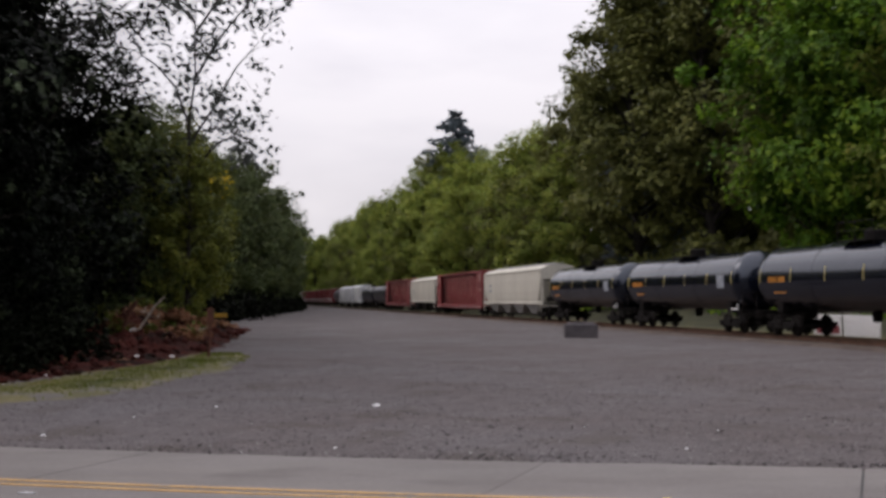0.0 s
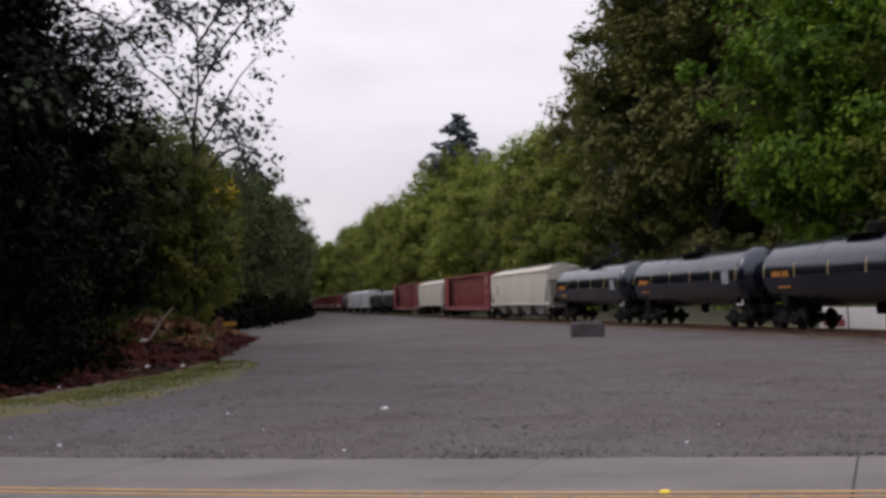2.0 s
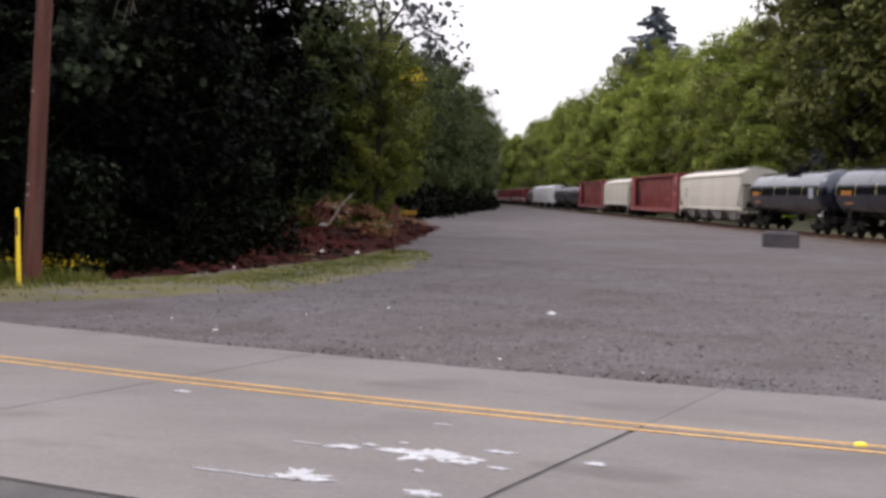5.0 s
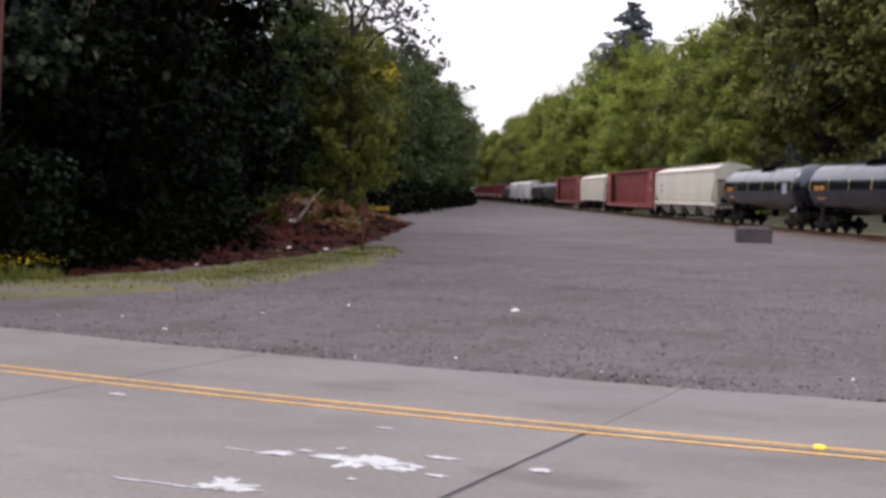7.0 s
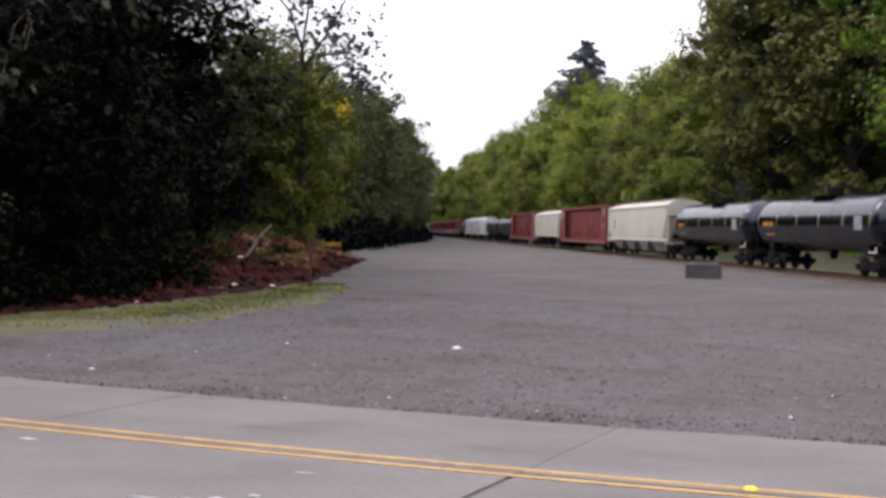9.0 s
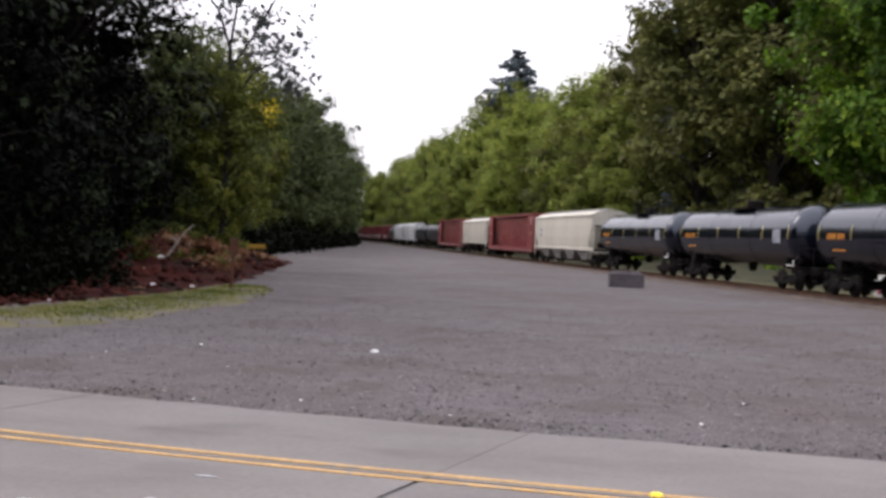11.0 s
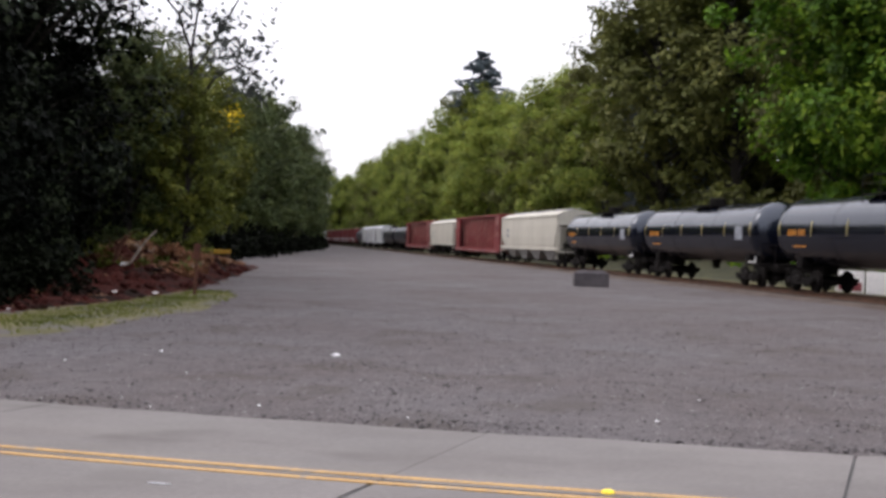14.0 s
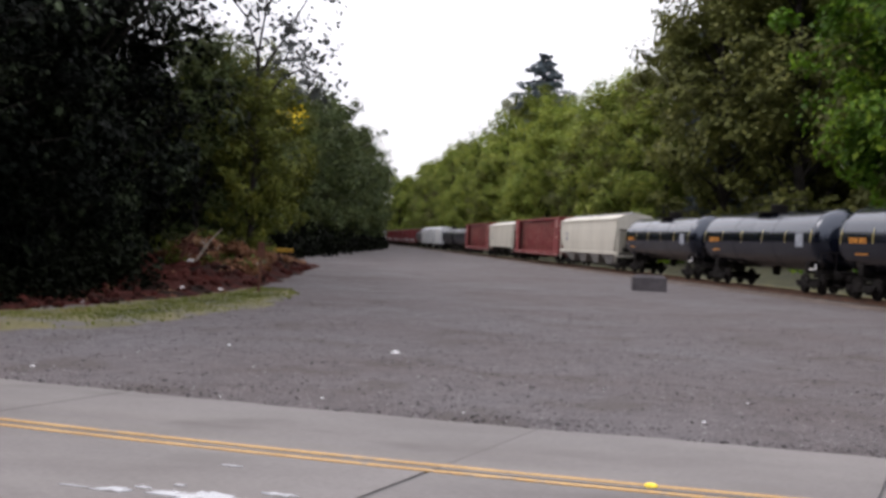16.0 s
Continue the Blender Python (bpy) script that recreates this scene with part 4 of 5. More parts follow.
def hopper_car(label, L, bays, material, gate, sill_z=1.45, top=4.75):
    """A covered hopper: bulging sides, rounded roof with walkway, side sill, end ladders, sloped end sheets, discharge gates."""
    car = thing("hopper_car", label, "railway wagon", group="train")
    h = L / 2 - 1.9
    half = [(1.5, sill_z), (1.56, sill_z + 0.3), (1.6, 2.4), (1.6, 3.4), (1.57, 4.0), (1.53, 4.22), (1.15, 4.46), (0.55, 4.6)]
    outline = [(y, z) for y, z in half] + [(-y, z) for y, z in half[::-1]]
    # a lofted body whose ends draw in below
    bm = bmesh.new()
    rings = []
    for x, k in ((-h - 1.1, 0.0), (-h - 0.75, 0.35), (-h, 1.0), (0, 1.0), (h, 1.0), (h + 0.75, 0.35), (h + 1.1, 0.0)):
        ring = []
        for y, z in outline:
            low = sill_z + (3.35 - sill_z) * (1 - k)
            ring.append(bm.verts.new((x, y * (0.985 if k < 1 else 1.0), max(z, low) if k < 1 else z)))
        rings.append(ring)
    n = len(outline)
    for p, q in zip(rings, rings[1:]):
        for i in range(n):
            bm.faces.new((p[i], p[(i + 1) % n], q[(i + 1) % n], q[i]))
    bm.faces.new(rings[0][::-1])
    bm.faces.new(rings[-1])
    bmesh.ops.recalc_face_normals(bm, faces=bm.faces)
    part("body", bm, material, car)
    bm = bmesh.new()
    for x in np.arange(-h - 0.9, h + 0.91, 0.55):
        box(bm, x, 0, top - 0.06, 0.4, 0.72, 0.03)
    for y in (0.34, -0.34):
        box(bm, 0, y, top - 0.03, 2 * h + 2.2, 0.04, 0.06)
    for x in np.arange(-h, h + 0.1, 2.2):
        box(bm, x, 0, top - 0.12, 0.06, 0.6, 0.16)
    part("roof_walk", bm, M_GREYGEAR, car, "grey grating walkway along the roof")
    for k in range(bays):
        x = -h + (k + 0.5) * 2 * h / bays
        bm = bmesh.new()
        tube(bm, (x, 0, 4.55), (x, 0, 4.72), 0.36, 0.36, 14)
        part("hatch", bm, material, car)
        bm = bmesh.new()
        w = 2 * h / bays * 0.47
        a = [bm.verts.new((x + sx * w, sy * 1.42, sill_z - 0.02)) for sx, sy in ((-1, -1), (1, -1), (1, 1), (-1, 1))]
        b = [bm.verts.new((x + sx * w * 0.3 + w * 0.35, sy * 0.95, 0.5)) for sx, sy in ((-1, -1), (1, -1), (1, 1), (-1, 1))]
        bm.faces.new(b[::-1])
        bm.faces.new(a)
        for i in range(4):
            bm.faces.new((a[i], a[(i + 1) % 4], b[(i + 1) % 4], b[i]))
        bmesh.ops.recalc_face_normals(bm, faces=bm.faces)
        part("discharge_bay", bm, gate, car, "sloped grey discharge bay")
        bm = bmesh.new()
        box(bm, x + w * 0.35, 0, 0.44, 0.55, 2.2, 0.14, bevel=0.02)
        tube(bm, (x + w * 0.35, -1.2, 0.46), (x + w * 0.35, 1.2, 0.46), 0.05, seg=6)
        part("gate", bm, M_UNDER, car)
    for y in (1.5, -1.5):
        bm = bmesh.new()
        box(bm, 0, y, sill_z - 0.02, L - 1.0, 0.14, 0.26, bevel=0.02)
        part("side_sill", bm, material, car)
        bm = bmesh.new()
        box(bm, 0, y * 1.045, 4.16, 2 * h + 1.9, 0.12, 0.2, bevel=0.02)
        part("top_chord", bm, material, car)
        bm = bmesh.new()
        bars(bm, h - 2.2, y * 1.075, 3.0, (0.16, 0.16, 0.16, 0.16), 0.26, 0.06)
        bars(bm, h - 2.2, y * 1.08, 2.55, (0.14, 0.14, 0.14, 0.14, 0.14), 0.24, 0.05)
        tagged(part("reporting_mark", bm, M_PLACARD, car, "faded grey lettering bars"), kind="stuff")
    for s in (-1, 1):
        bm = bmesh.new()
        for y in (1.45, -1.45):
            box(bm, s * (L / 2 - 0.62), y, 2.35, 0.09, 0.09, 2.1)
            tube(bm, (s * (L / 2 - 0.62), y, 1.6), (s * (h + 0.6), y, 3.35), 0.05, seg=6)
        box(bm, s * (L / 2 - 0.62), 0, 3.4, 0.09, 2.95, 0.09)
        box(bm, s * (L / 2 - 1.3), 0, 1.2, 1.9, 2.6, 0.14)
        part("end_frame", bm, material, car)
        bm = bmesh.new()
        box(bm, 0, 0, 0, 2.6, 2.75, 0.05, pose(s * (h + 0.35), 0, 2.4, 0, -s * 52, 0))
        part("slope_sheet", bm, M_UNDER, car, "dark sloped end sheet")
        bm = bmesh.new()
        tube(bm, (s * (L / 2 - 1.2), -0.6, 1.75), (s * (L / 2 - 1.2), 0.9, 1.75), 0.2, seg=12)
        part("brake_reservoir", bm, M_UNDER, car)
        ladder(car, s * (L / 2 - 0.95), 1.56, 0.6, 4.3, material)
        ladder(car, s * (L / 2 - 0.95), -1.56, 0.6, 4.3, material)
        bogie(car, s * (L / 2 - 2.2))
    couplers(car, L)
    return car


def centrebeam_car(label, L=24.6):
    """An empty bulkhead flat car with a ribbed centre wall, a top chord, end bulkheads and hanging straps."""
    rng = random.Random(3)
    car = thing("flat_car", label, "railway wagon", group="train")
    bm = bmesh.new()
    box(bm, 0, 0, 1.12, L - 1.1, 2.9, 0.16, bevel=0.02)
    box(bm, 0, 0, 0.9, L - 3, 0.7, 0.5, bevel=0.03)
    part("deck", bm, M_RED, car)
    for y in (1.47, -1.47):
        bm = bmesh.new()
        box(bm, 0, y, 1.05, L - 1.1, 0.12, 0.42, bevel=0.015)
        part("side_sill", bm, M_RED, car)
        bm = bmesh.new()
        for x in np.arange(-L / 2 + 1.2, L / 2 - 1, 1.15):
            box(bm, x, y * 1.046, 0.96, 0.18, 0.014, 0.12)
        tagged(part("reflectors", bm, M_WHITEMARK, car, "row of small pale reflectors"), kind="stuff")
    for s in (-1, 1):
        bm = bmesh.new()
        x = s * (L / 2 - 0.75)
        box(bm, x, 0, 2.95, 0.12, 2.95, 3.55, bevel=0.02)
        for y in (-1.42, -0.7, 0, 0.7, 1.42):
            box(bm, x - s * 0.14, y, 2.95, 0.18, 0.12, 3.55)
        part("bulkhead", bm, M_RED, car, "solid red end bulkhead")
        for y in (1.42, -1.42):
            bm = bmesh.new()
            box(bm, x - s * 1.1, y, 2.95, 1.9, 0.06, 3.5)
            part("wing_panel", bm, M_RED, car)
        for y in (1.46, -1.46):
            bm = bmesh.new()
            box(bm, x - s * 1.0, y, 4.0, 0.5, 0.014, 0.75)
            part("emblem", bm, M_STRAP, car, "faded painted emblem")
            bm = bmesh.new()
            bars(bm, x - s * 1.0 - 0.6, y, 2.7, (0.2, 0.2, 0.2, 0.2), 0.2, 0.06)
            tagged(part("reporting_mark", bm, M_STRAP, car, "faded lettering bars"), kind="stuff")
        bogie(car, s * (L / 2 - 2.4))
    bm = bmesh.new()
    box(bm, 0, 0, 2.9, L - 1.8, 1.5, 3.4)
    part("centre_wall", bm, M_RED, car)
    bm = bmesh.new()
    box(bm, 0, 0, 4.62, L - 1.5, 2.1, 0.22, bevel=0.03)
    part("top_chord", bm, M_RED, car)
    first = None
    for x in np.linspace(-L / 2 + 2.6, L / 2 - 2.6, 15):
        if first is None:
            bm = bmesh.new()
            a = [(0.86, 1.2), (0.86, 4.5), (-0.86, 4.5), (-0.86, 1.2)]
            prism(bm, a[::-1], -0.06, 0.06)
            first = part("post", bm, M_RED, car)
            first.matrix_basis = pose(x, 0, 0)
        else:
            again(first, car, pose(x, 0, 0))
    for y in (1, -1):
        for x in np.arange(-L / 2 + 2.8, L / 2 - 2.6, 0.95):
            bm = bmesh.new()
            d = rng.uniform(-0.35, 0.35)
            limb(bm, [(x, y * 0.9, 4.5), (x + d * 0.3, y * 0.95, 3.5), (x + d, y * 0.93, rng.uniform(1.4, 2.6))], 0.028, 0.02, 4)
            part("strap", bm, M_STRAP, car, "loose hanging tie-down strap")
    couplers(car, L)
    return car


def box_car(label, L=18.2, seed=1):
    """A boxcar: ribbed sides and ends, sliding door, pale roof, spray paint along the foot."""
    rng = random.Random(seed)
    car = thing("box_car", label, "railway wagon", group="train")
    h = L / 2 - 0.75
    bm = bmesh.new()
    box(bm, 0, 0, 2.75, 2 * h, 2.86, 3.5, bevel=0.03)
    part("body", bm, M_RED, car)
    for y in (1.45, -1.45):
        first = None
        for x in [-h + 0.12 + 0.62 * i for i in range(9)] + [h - 0.12 - 0.62 * i for i in range(9)]:
            if first is None:
                bm = bmesh.new()
                box(bm, 0, 0, 2.75, 0.12, 0.09, 3.4, bevel=0.012)
                first = part("rib", bm, M_RED, car)
                first.matrix_basis = pose(x, y, 0)
            else:
                again(first, car, pose(x, y, 0))
        bm = bmesh.new()
        box(bm, 0, y * 1.03, 2.7, 3.1, 0.07, 3.15, bevel=0.015)
        for z in (1.5, 2.1, 2.7, 3.3, 3.9):
            box(bm, 0, y * 1.06, z, 2.9, 0.05, 0.1)
        for x in (-1.2, 1.2):
            box(bm, x, y * 1.065, 2.7, 0.05, 0.06, 3.0)
        part("door", bm, M_RED, car, "sliding red steel door")
        bm = bmesh.new()
        for _ in range(26):
            x = rng.uniform(-h + 0.6, h - 0.8)
            box(bm, x, y * 1.088, rng.uniform(1.3, 2.1), rng.uniform(0.12, 0.5), 0.012, rng.uniform(0.2, 0.8))
        tagged(part("spray_paint", bm, M_WHITEMARK, car, "pale spray-painted shapes"), kind="stuff")
        bm = bmesh.new()
        for _ in range(8):
            x = rng.uniform(-h + 0.6, h - 0.8)
            box(bm, x, y * 1.095, rng.uniform(1.3, 2.0), rng.uniform(0.2, 0.5), 0.012, rng.uniform(0.2, 0.6))
        tagged(part("spray_paint", bm, M_TEAL, car, "pale blue spray-painted shapes"), kind="stuff")
    bm = bmesh.new()
    prism(bm, [(1.5, 4.5), (0, 4.68), (-1.5, 4.5), (-1.5, 4.44), (1.5, 4.44)], -h - 0.05, h + 0.05)
    for x in np.linspace(-h, h, 15):
        prism(bm, [(1.5, 4.53), (0, 4.72), (-1.5, 4.53), (-1.5, 4.47), (1.5, 4.47)], x - 0.05, x + 0.05)
    part("roof", bm, M_ROOF, car, "weathered pale metal roof")
    for s in (-1, 1):
        bm = bmesh.new()
        for z in np.arange(1.4, 4.4, 0.4):
            box(bm, s * (h + 0.03), 0, z, 0.1, 2.7, 0.14, bevel=0.03)
        part("end_ribs", bm, M_RED, car)
        ladder(car, s * (h - 0.3), 1.52, 0.7, 2.6, M_RED)
        bogie(car, s * (L / 2 - 2.6))
    bm = bmesh.new()
    box(bm, 0, 0, 0.9, L - 1.6, 0.6, 0.36)
    part("underframe", bm, M_UNDER, car)
    couplers(car, L)
    return car


tank_new = tank_car("glossy black tank car with orange lettering and yellow strips", 17.3, 1.52, M_BLACK, M_MARK)
tank_old = tank_car("dull dusty black tank car, lettering faded", 17.6, 1.5, M_DULLBLACK)
hop_long = hopper_car("long cream covered hopper with four grey discharge bays", 21.7, 4, M_CREAM, M_GREYGEAR)
hop_pale = hopper_car("cream covered hopper, streaked with dirt", 20.0, 3, M_CREAM, M_UNDER, 1.5)
hop_white = hopper_car("short white covered hopper", 14.3, 2, M_WHITE, M_UNDER, 1.35)
beam = centrebeam_car("empty oxide-red bulkhead flat car with ribbed centre wall", 25.4)
boxc = [box_car("oxide-red boxcar with pale roof and spray-painted sides", 17.6, 1), box_car("oxide-red boxcar with pale roof and spray-painted sides", 17.6, 2)]
ORDER = [(tank_old, 17.6)] * 3 + [(tank_new, 17.3)] * 4 + [(hop_long, 21.7), (beam, 25.4), (hop_pale, 20.0), (beam, 25.4), (tank_old, 17.6), (tank_old, 17.6),
         (hop_white, 14.3), (hop_white, 14.3), (hop_white, 14.3), (tank_old, 17.6)] + [(boxc[i % 2], 17.6) for i in range(7)] + [(hop_white, 14.3)] * 4
used = set()
s = 28.0 - 17.3 * 4 - 17.6 * 3
for model, length in ORDER:
    m = TRACK @ pose(s + length / 2, 0, RAIL_Z)
    if model.name in used:
        copy_thing(model, m)
    else:
        used.add(model.name)
        model.matrix_basis = m
    s += length


# ---- the lot's things ----
def cast_block():
    """A big interlocking concrete block with a key along its top and a lifting loop."""
    blk = thing("concrete_block", "big dark weathered concrete block on the gravel", "concrete block", pose(3.55, 54.6, 0.0, 0, 0, 4))
    bm = bmesh.new()
    box(bm, 0, 0, 0.36, 1.72, 0.76, 0.74, bevel=0.045)
    part("block", bm, M_BLOCK, blk)
    bm = bmesh.new()
    prism(bm, [(0.17, 0.72), (0.1, 0.83), (-0.1, 0.83), (-0.17, 0.72)], -0.7, 0.7)
    part("key", bm, M_BLOCK, blk)
    bm = bmesh.new()
    limb(bm, [(-0.12, 0, 0.8), (-0.1, 0, 0.95), (0, 0, 0.99), (0.1, 0, 0.95), (0.12, 0, 0.8)], 0.014, 0.014, 6)
    part("lifting_loop", bm, M_RUST, blk, "rusty lifting loop")


cast_block()


def utility_pole():
    p = thing("utility_pole", "tall reddish-brown treated wooden utility pole in the grass", "utility pole", pose(-15.4, 20.75, 0, 0.4, 3.4, 0))
    bm = bmesh.new()
    limb(bm, [(0.012 * noise.noise((z, 1, 0)), 0.012 * noise.noise((z, 5, 0)), z) for z in np.linspace(-0.3, 11.5, 16)], 0.215, 0.145, 20)
    part("shaft", bm, M_POLE, p, smooth=True)
    bm = bmesh.new()
    limb(bm, [(0.17, -0.145, 0.0), (0.165, -0.14, 2.0), (0.15, -0.13, 6.0), (0.12, -0.115, 11.0)], 0.013, 0.013, 5)
    part("ground_wire", bm, M_POLE, p, "brown ground wire moulding")
    for z in (2.05, 2.3, 4.4):
        bm = bmesh.new()
        box(bm, -0.06, -0.2, z, 0.045, 0.012, 0.04)
        part("tag", bm, M_GREYGEAR, p, "small grey metal tag")
    for z in np.arange(0.6, 9, 1.25):
        bm = bmesh.new()
        tube(bm, (-0.03, -0.2, z), (-0.03, -0.225, z), 0.016, seg=6)
        part("bolt", bm, M_RUST, p)


utility_pole()


def marker_post():
    p = thing("marker_post", "slim yellow plastic marker post beside the pole", "marker post", pose(-15.15, 19.95, 0.0, 0, -1.5, 0))
    bm = bmesh.new()
    out = [(0.055 * math.cos(a), 0.03 * math.sin(a)) for a in [2 * math.pi * k / 12 for k in range(12)]]
    low = [bm.verts.new((x, y, -0.2)) for x, y in out]
    mid = [bm.verts.new((x, y, 1.7)) for x, y in out]
    top = [bm.verts.new((x * 0.55, y * 0.6, 1.76)) for x, y in out]
    for a, b in ((low, mid), (mid, top)):
        for k in range(12):
            bm.faces.new((a[k], a[(k + 1) % 12], b[(k + 1) % 12], b[k]))
    bm.faces.new(top)
    part("post", bm, M_YELLOW_PLASTIC, p, smooth=True)
    bm = bmesh.new()
    box(bm, 0, -0.033, 1.35, 0.06, 0.006, 0.42)
    part("decal", bm, M_RUST, p, "dark unreadable warning decal")


marker_post()


# ---- soil bank, brush and grass at the wood's edge ----
def bank_z(x, y):
    d = bank_toe(y) - x + 0.5 * noise.noise((y * 0.5, x * 0.3, 9))
    if d <= 0:
        return -0.03
    h = float(np.interp(y, (20, 24, 32, 38, 44, 52, 58, 66, 72, 76), (0.0, 0.2, 0.42, 0.55, 1.0, 1.4, 1.3, 0.8, 0.5, 0)))
    h += 0.75 * math.exp(-((x + 16.8) / 1.7) ** 2 - ((y - 47.5) / 2.6) ** 2)
    lump = 0.75 + 0.55 * noise.noise((x * 0.7, y * 0.5, 2)) + 0.5 * noise.noise((x * 2.2, y * 2.0, 4))
    return h * (1 - math.exp(-d / 1.3)) * lump + 0.11 * noise.noise((x * 3.4, y * 3.4, 1))


def build_bank():
    ys, us = np.arange(20, 76.1, 0.4), np.linspace(-0.4, 11, 46)
    v = [(bank_toe(y) - u, y, bank_z(bank_toe(y) - u, y)) for y in ys for u in us]
    w = len(us)
    f = [(j * w + i, (j + 1) * w + i, (j + 1) * w + i + 1, j * w + i + 1) for j in range(len(ys) - 1) for i in range(w - 1)]
    me = raw("soil_bank", v, f, M_SOIL)
    me.shade_smooth()
    tagged(new("soil_bank", me), "low bank of dug red-brown soil at the wood's edge", "soil bank", kind="structure")


build_bank()


def scatter_leaves(name, spots, material, seed, size, label, category, up=0.4, length=1.0, kind="stuff"):
    """spots: x, y, z, radius, height, count."""
    rng = np.random.default_rng(seed)
    pts = []
    for x, y, z, r, h, n in spots:
        d = rng.normal(0, 1, (n, 3))
        d /= np.linalg.norm(d, axis=1, keepdims=True)
        d *= rng.uniform(0.3, 1, (n, 1))
        d[:, 2] = np.abs(d[:, 2])
        pts.append(d * np.array([r, r, h]) + np.array([x, y, z]))
    pts = np.concatenate(pts)
    return tagged(new(name, leaf_mesh(name, pts, np.zeros_like(pts), size, material, rng, up, False, length)), label, category, kind=kind)


rnd = random.Random(9)


def on_bank(y, u):
    x = bank_toe(y) - u
    return x, y, max(bank_z(x, y), 0)


scatter_leaves("dead_brush", [(*on_bank(44 + 8 * rnd.random() ** 1.3, rnd.uniform(0.9, 6.5)), rnd.uniform(0.4, 1.0), rnd.uniform(0.12, 0.5), 130) for _ in range(64)] + [(*on_bank(rnd.uniform(52, 68), rnd.uniform(0.8, 5)), rnd.uniform(0.4, 0.9), rnd.uniform(0.1, 0.4), 90) for _ in range(26)], L_DRY, 51, 0.24, "heap of withered orange-brown brush", "brush", length=1.6)
scatter_leaves("weeds", [(*on_bank(rnd.uniform(43, 52), rnd.uniform(1.0, 6.5)), rnd.uniform(0.4, 0.9), rnd.uniform(0.25, 0.8), 110) for _ in range(24)], L_EDGE, 52, 0.2, "yellow-green weeds growing through the brush", "weeds", length=1.6)
scatter_leaves("weeds", [(*on_bank(rnd.uniform(24, 38), rnd.uniform(4.0, 7.5)), rnd.uniform(0.5, 1.0), rnd.uniform(0.3, 0.9), 110) for _ in range(26)], L_BRAMBLE, 53, 0.2, "low weeds under the trees, shade put into their colour", "weeds", length=1.4)


scatter_leaves("leaf_litter", [(*on_bank(rnd.uniform(25, 60), rnd.uniform(0.2, 5.0)), rnd.uniform(0.3, 0.8), 0.05, 16) for _ in range(60)], L_DRY, 57, 0.12, "withered leaves strewn over the red soil", "leaf litter", up=1.4)


def clods():
    """Lumps of dug soil, uncountable."""
    r = random.Random(29)
    bm = bmesh.new()
    for _ in range(420):
        x, y, z = on_bank(r.uniform(24, 66), r.uniform(0.0, 4.5))
        k = r.uniform(0.05, 0.2) * (1 if r.random() < 0.85 else 1.7)
        made = bmesh.ops.create_icosphere(bm, subdivisions=1, radius=k)
        for v in made["verts"]:
            v.co = v.co * (1 + 0.5 * noise.noise(v.co * 9 + Vector((x, y, 0)))) * (0.8 + 0.2 * r.random()) + Vector((x, y, z + 0.1 * k))
    tagged(part("soil_clods", bm, M_SOIL, None), "lumps of dug red-brown soil on the bank", "soil", kind="stuff")


clods()


def branch_heap():
    rng = random.Random(17)
    for i in range(56):
        x, y, z = on_bank(rng.uniform(43.5, 56), rng.uniform(0.8, 6.5))
        a, l, e = rng.uniform(0, 2 * math.pi), rng.uniform(0.6, 1.7), rng.uniform(0.05, 0.5)
        tip = Vector((l * math.cos(a) * math.cos(e), l * math.sin(a) * math.cos(e), l * math.sin(e) + 0.1))
        bm = bmesh.new()
        limb(bm, [(0, 0, 0.0), tip * 0.5 + Vector((rng.uniform(-0.12, 0.12), rng.uniform(-0.12, 0.12), 0.1)), tip], rng.uniform(0.022, 0.045), 0.012, 6)
        q = tip * 0.55
        limb(bm, [q, q + Vector((rng.uniform(-0.4, 0.4), rng.uniform(-0.4, 0.4), rng.uniform(0.1, 0.5)))], 0.022, 0.008, 5)
        ob = part("branch", bm, M_DEADWOOD if i % 5 == 0 else M_RUST, None)
        ob.matrix_basis = pose(x, y, z - 0.04)
        tagged(ob, "bare broken branch on the heap of brush", "branch", group="branches in the heap")


branch_heap()


def leaning_log(x, y, z, way, r, material, label):
    bm = bmesh.new()
    w = Vector(way)
    limb(bm, [(0, 0, -0.2), w * 0.35 + Vector((0.05, 0, 0)), w * 0.7 + Vector((-0.04, 0, 0.03)), w], r, r * 0.55, 9)
    limb(bm, [w * 0.5, w * 0.5 + Vector((-0.25, 0.1, 0.3))], r * 0.5, r * 0.25, 7)
    ob = part("log", bm, material, None)
    ob.matrix_basis = pose(x, y, z)
    tagged(ob, label, "log")


leaning_log(-17.0, 43.4, bank_z(-17.0, 43.4), (0.75, 0.0, 1.3), 0.13, M_RUST, "dark broken root stump jutting from the brush heap")
leaning_log(-16.5, 43.7, bank_z(-16.5, 43.7), (1.3, 0.2, 1.55), 0.065, M_DEADWOOD, "pale bleached branch leaning out of the brush heap")


def stake():
    p = thing("stake", "thin rusty leaning stake with a small dark plate", "stake", pose(-11.45, 37.2, 0, 0, 3.0, 0))
    bm = bmesh.new()
    limb(bm, [(0, 0, -0.2), (0.01, 0, 0.7), (-0.01, 0.01, 1.85)], 0.055, 0.05, 7)
    part("rod", bm, M_RUST, p)
    bm = bmesh.new()
    box(bm, 0, -0.055, 1.55, 0.26, 0.02, 0.55, bevel=0.004)
    part("plate", bm, M_RUST, p, "small dark rusty plate")


stake()


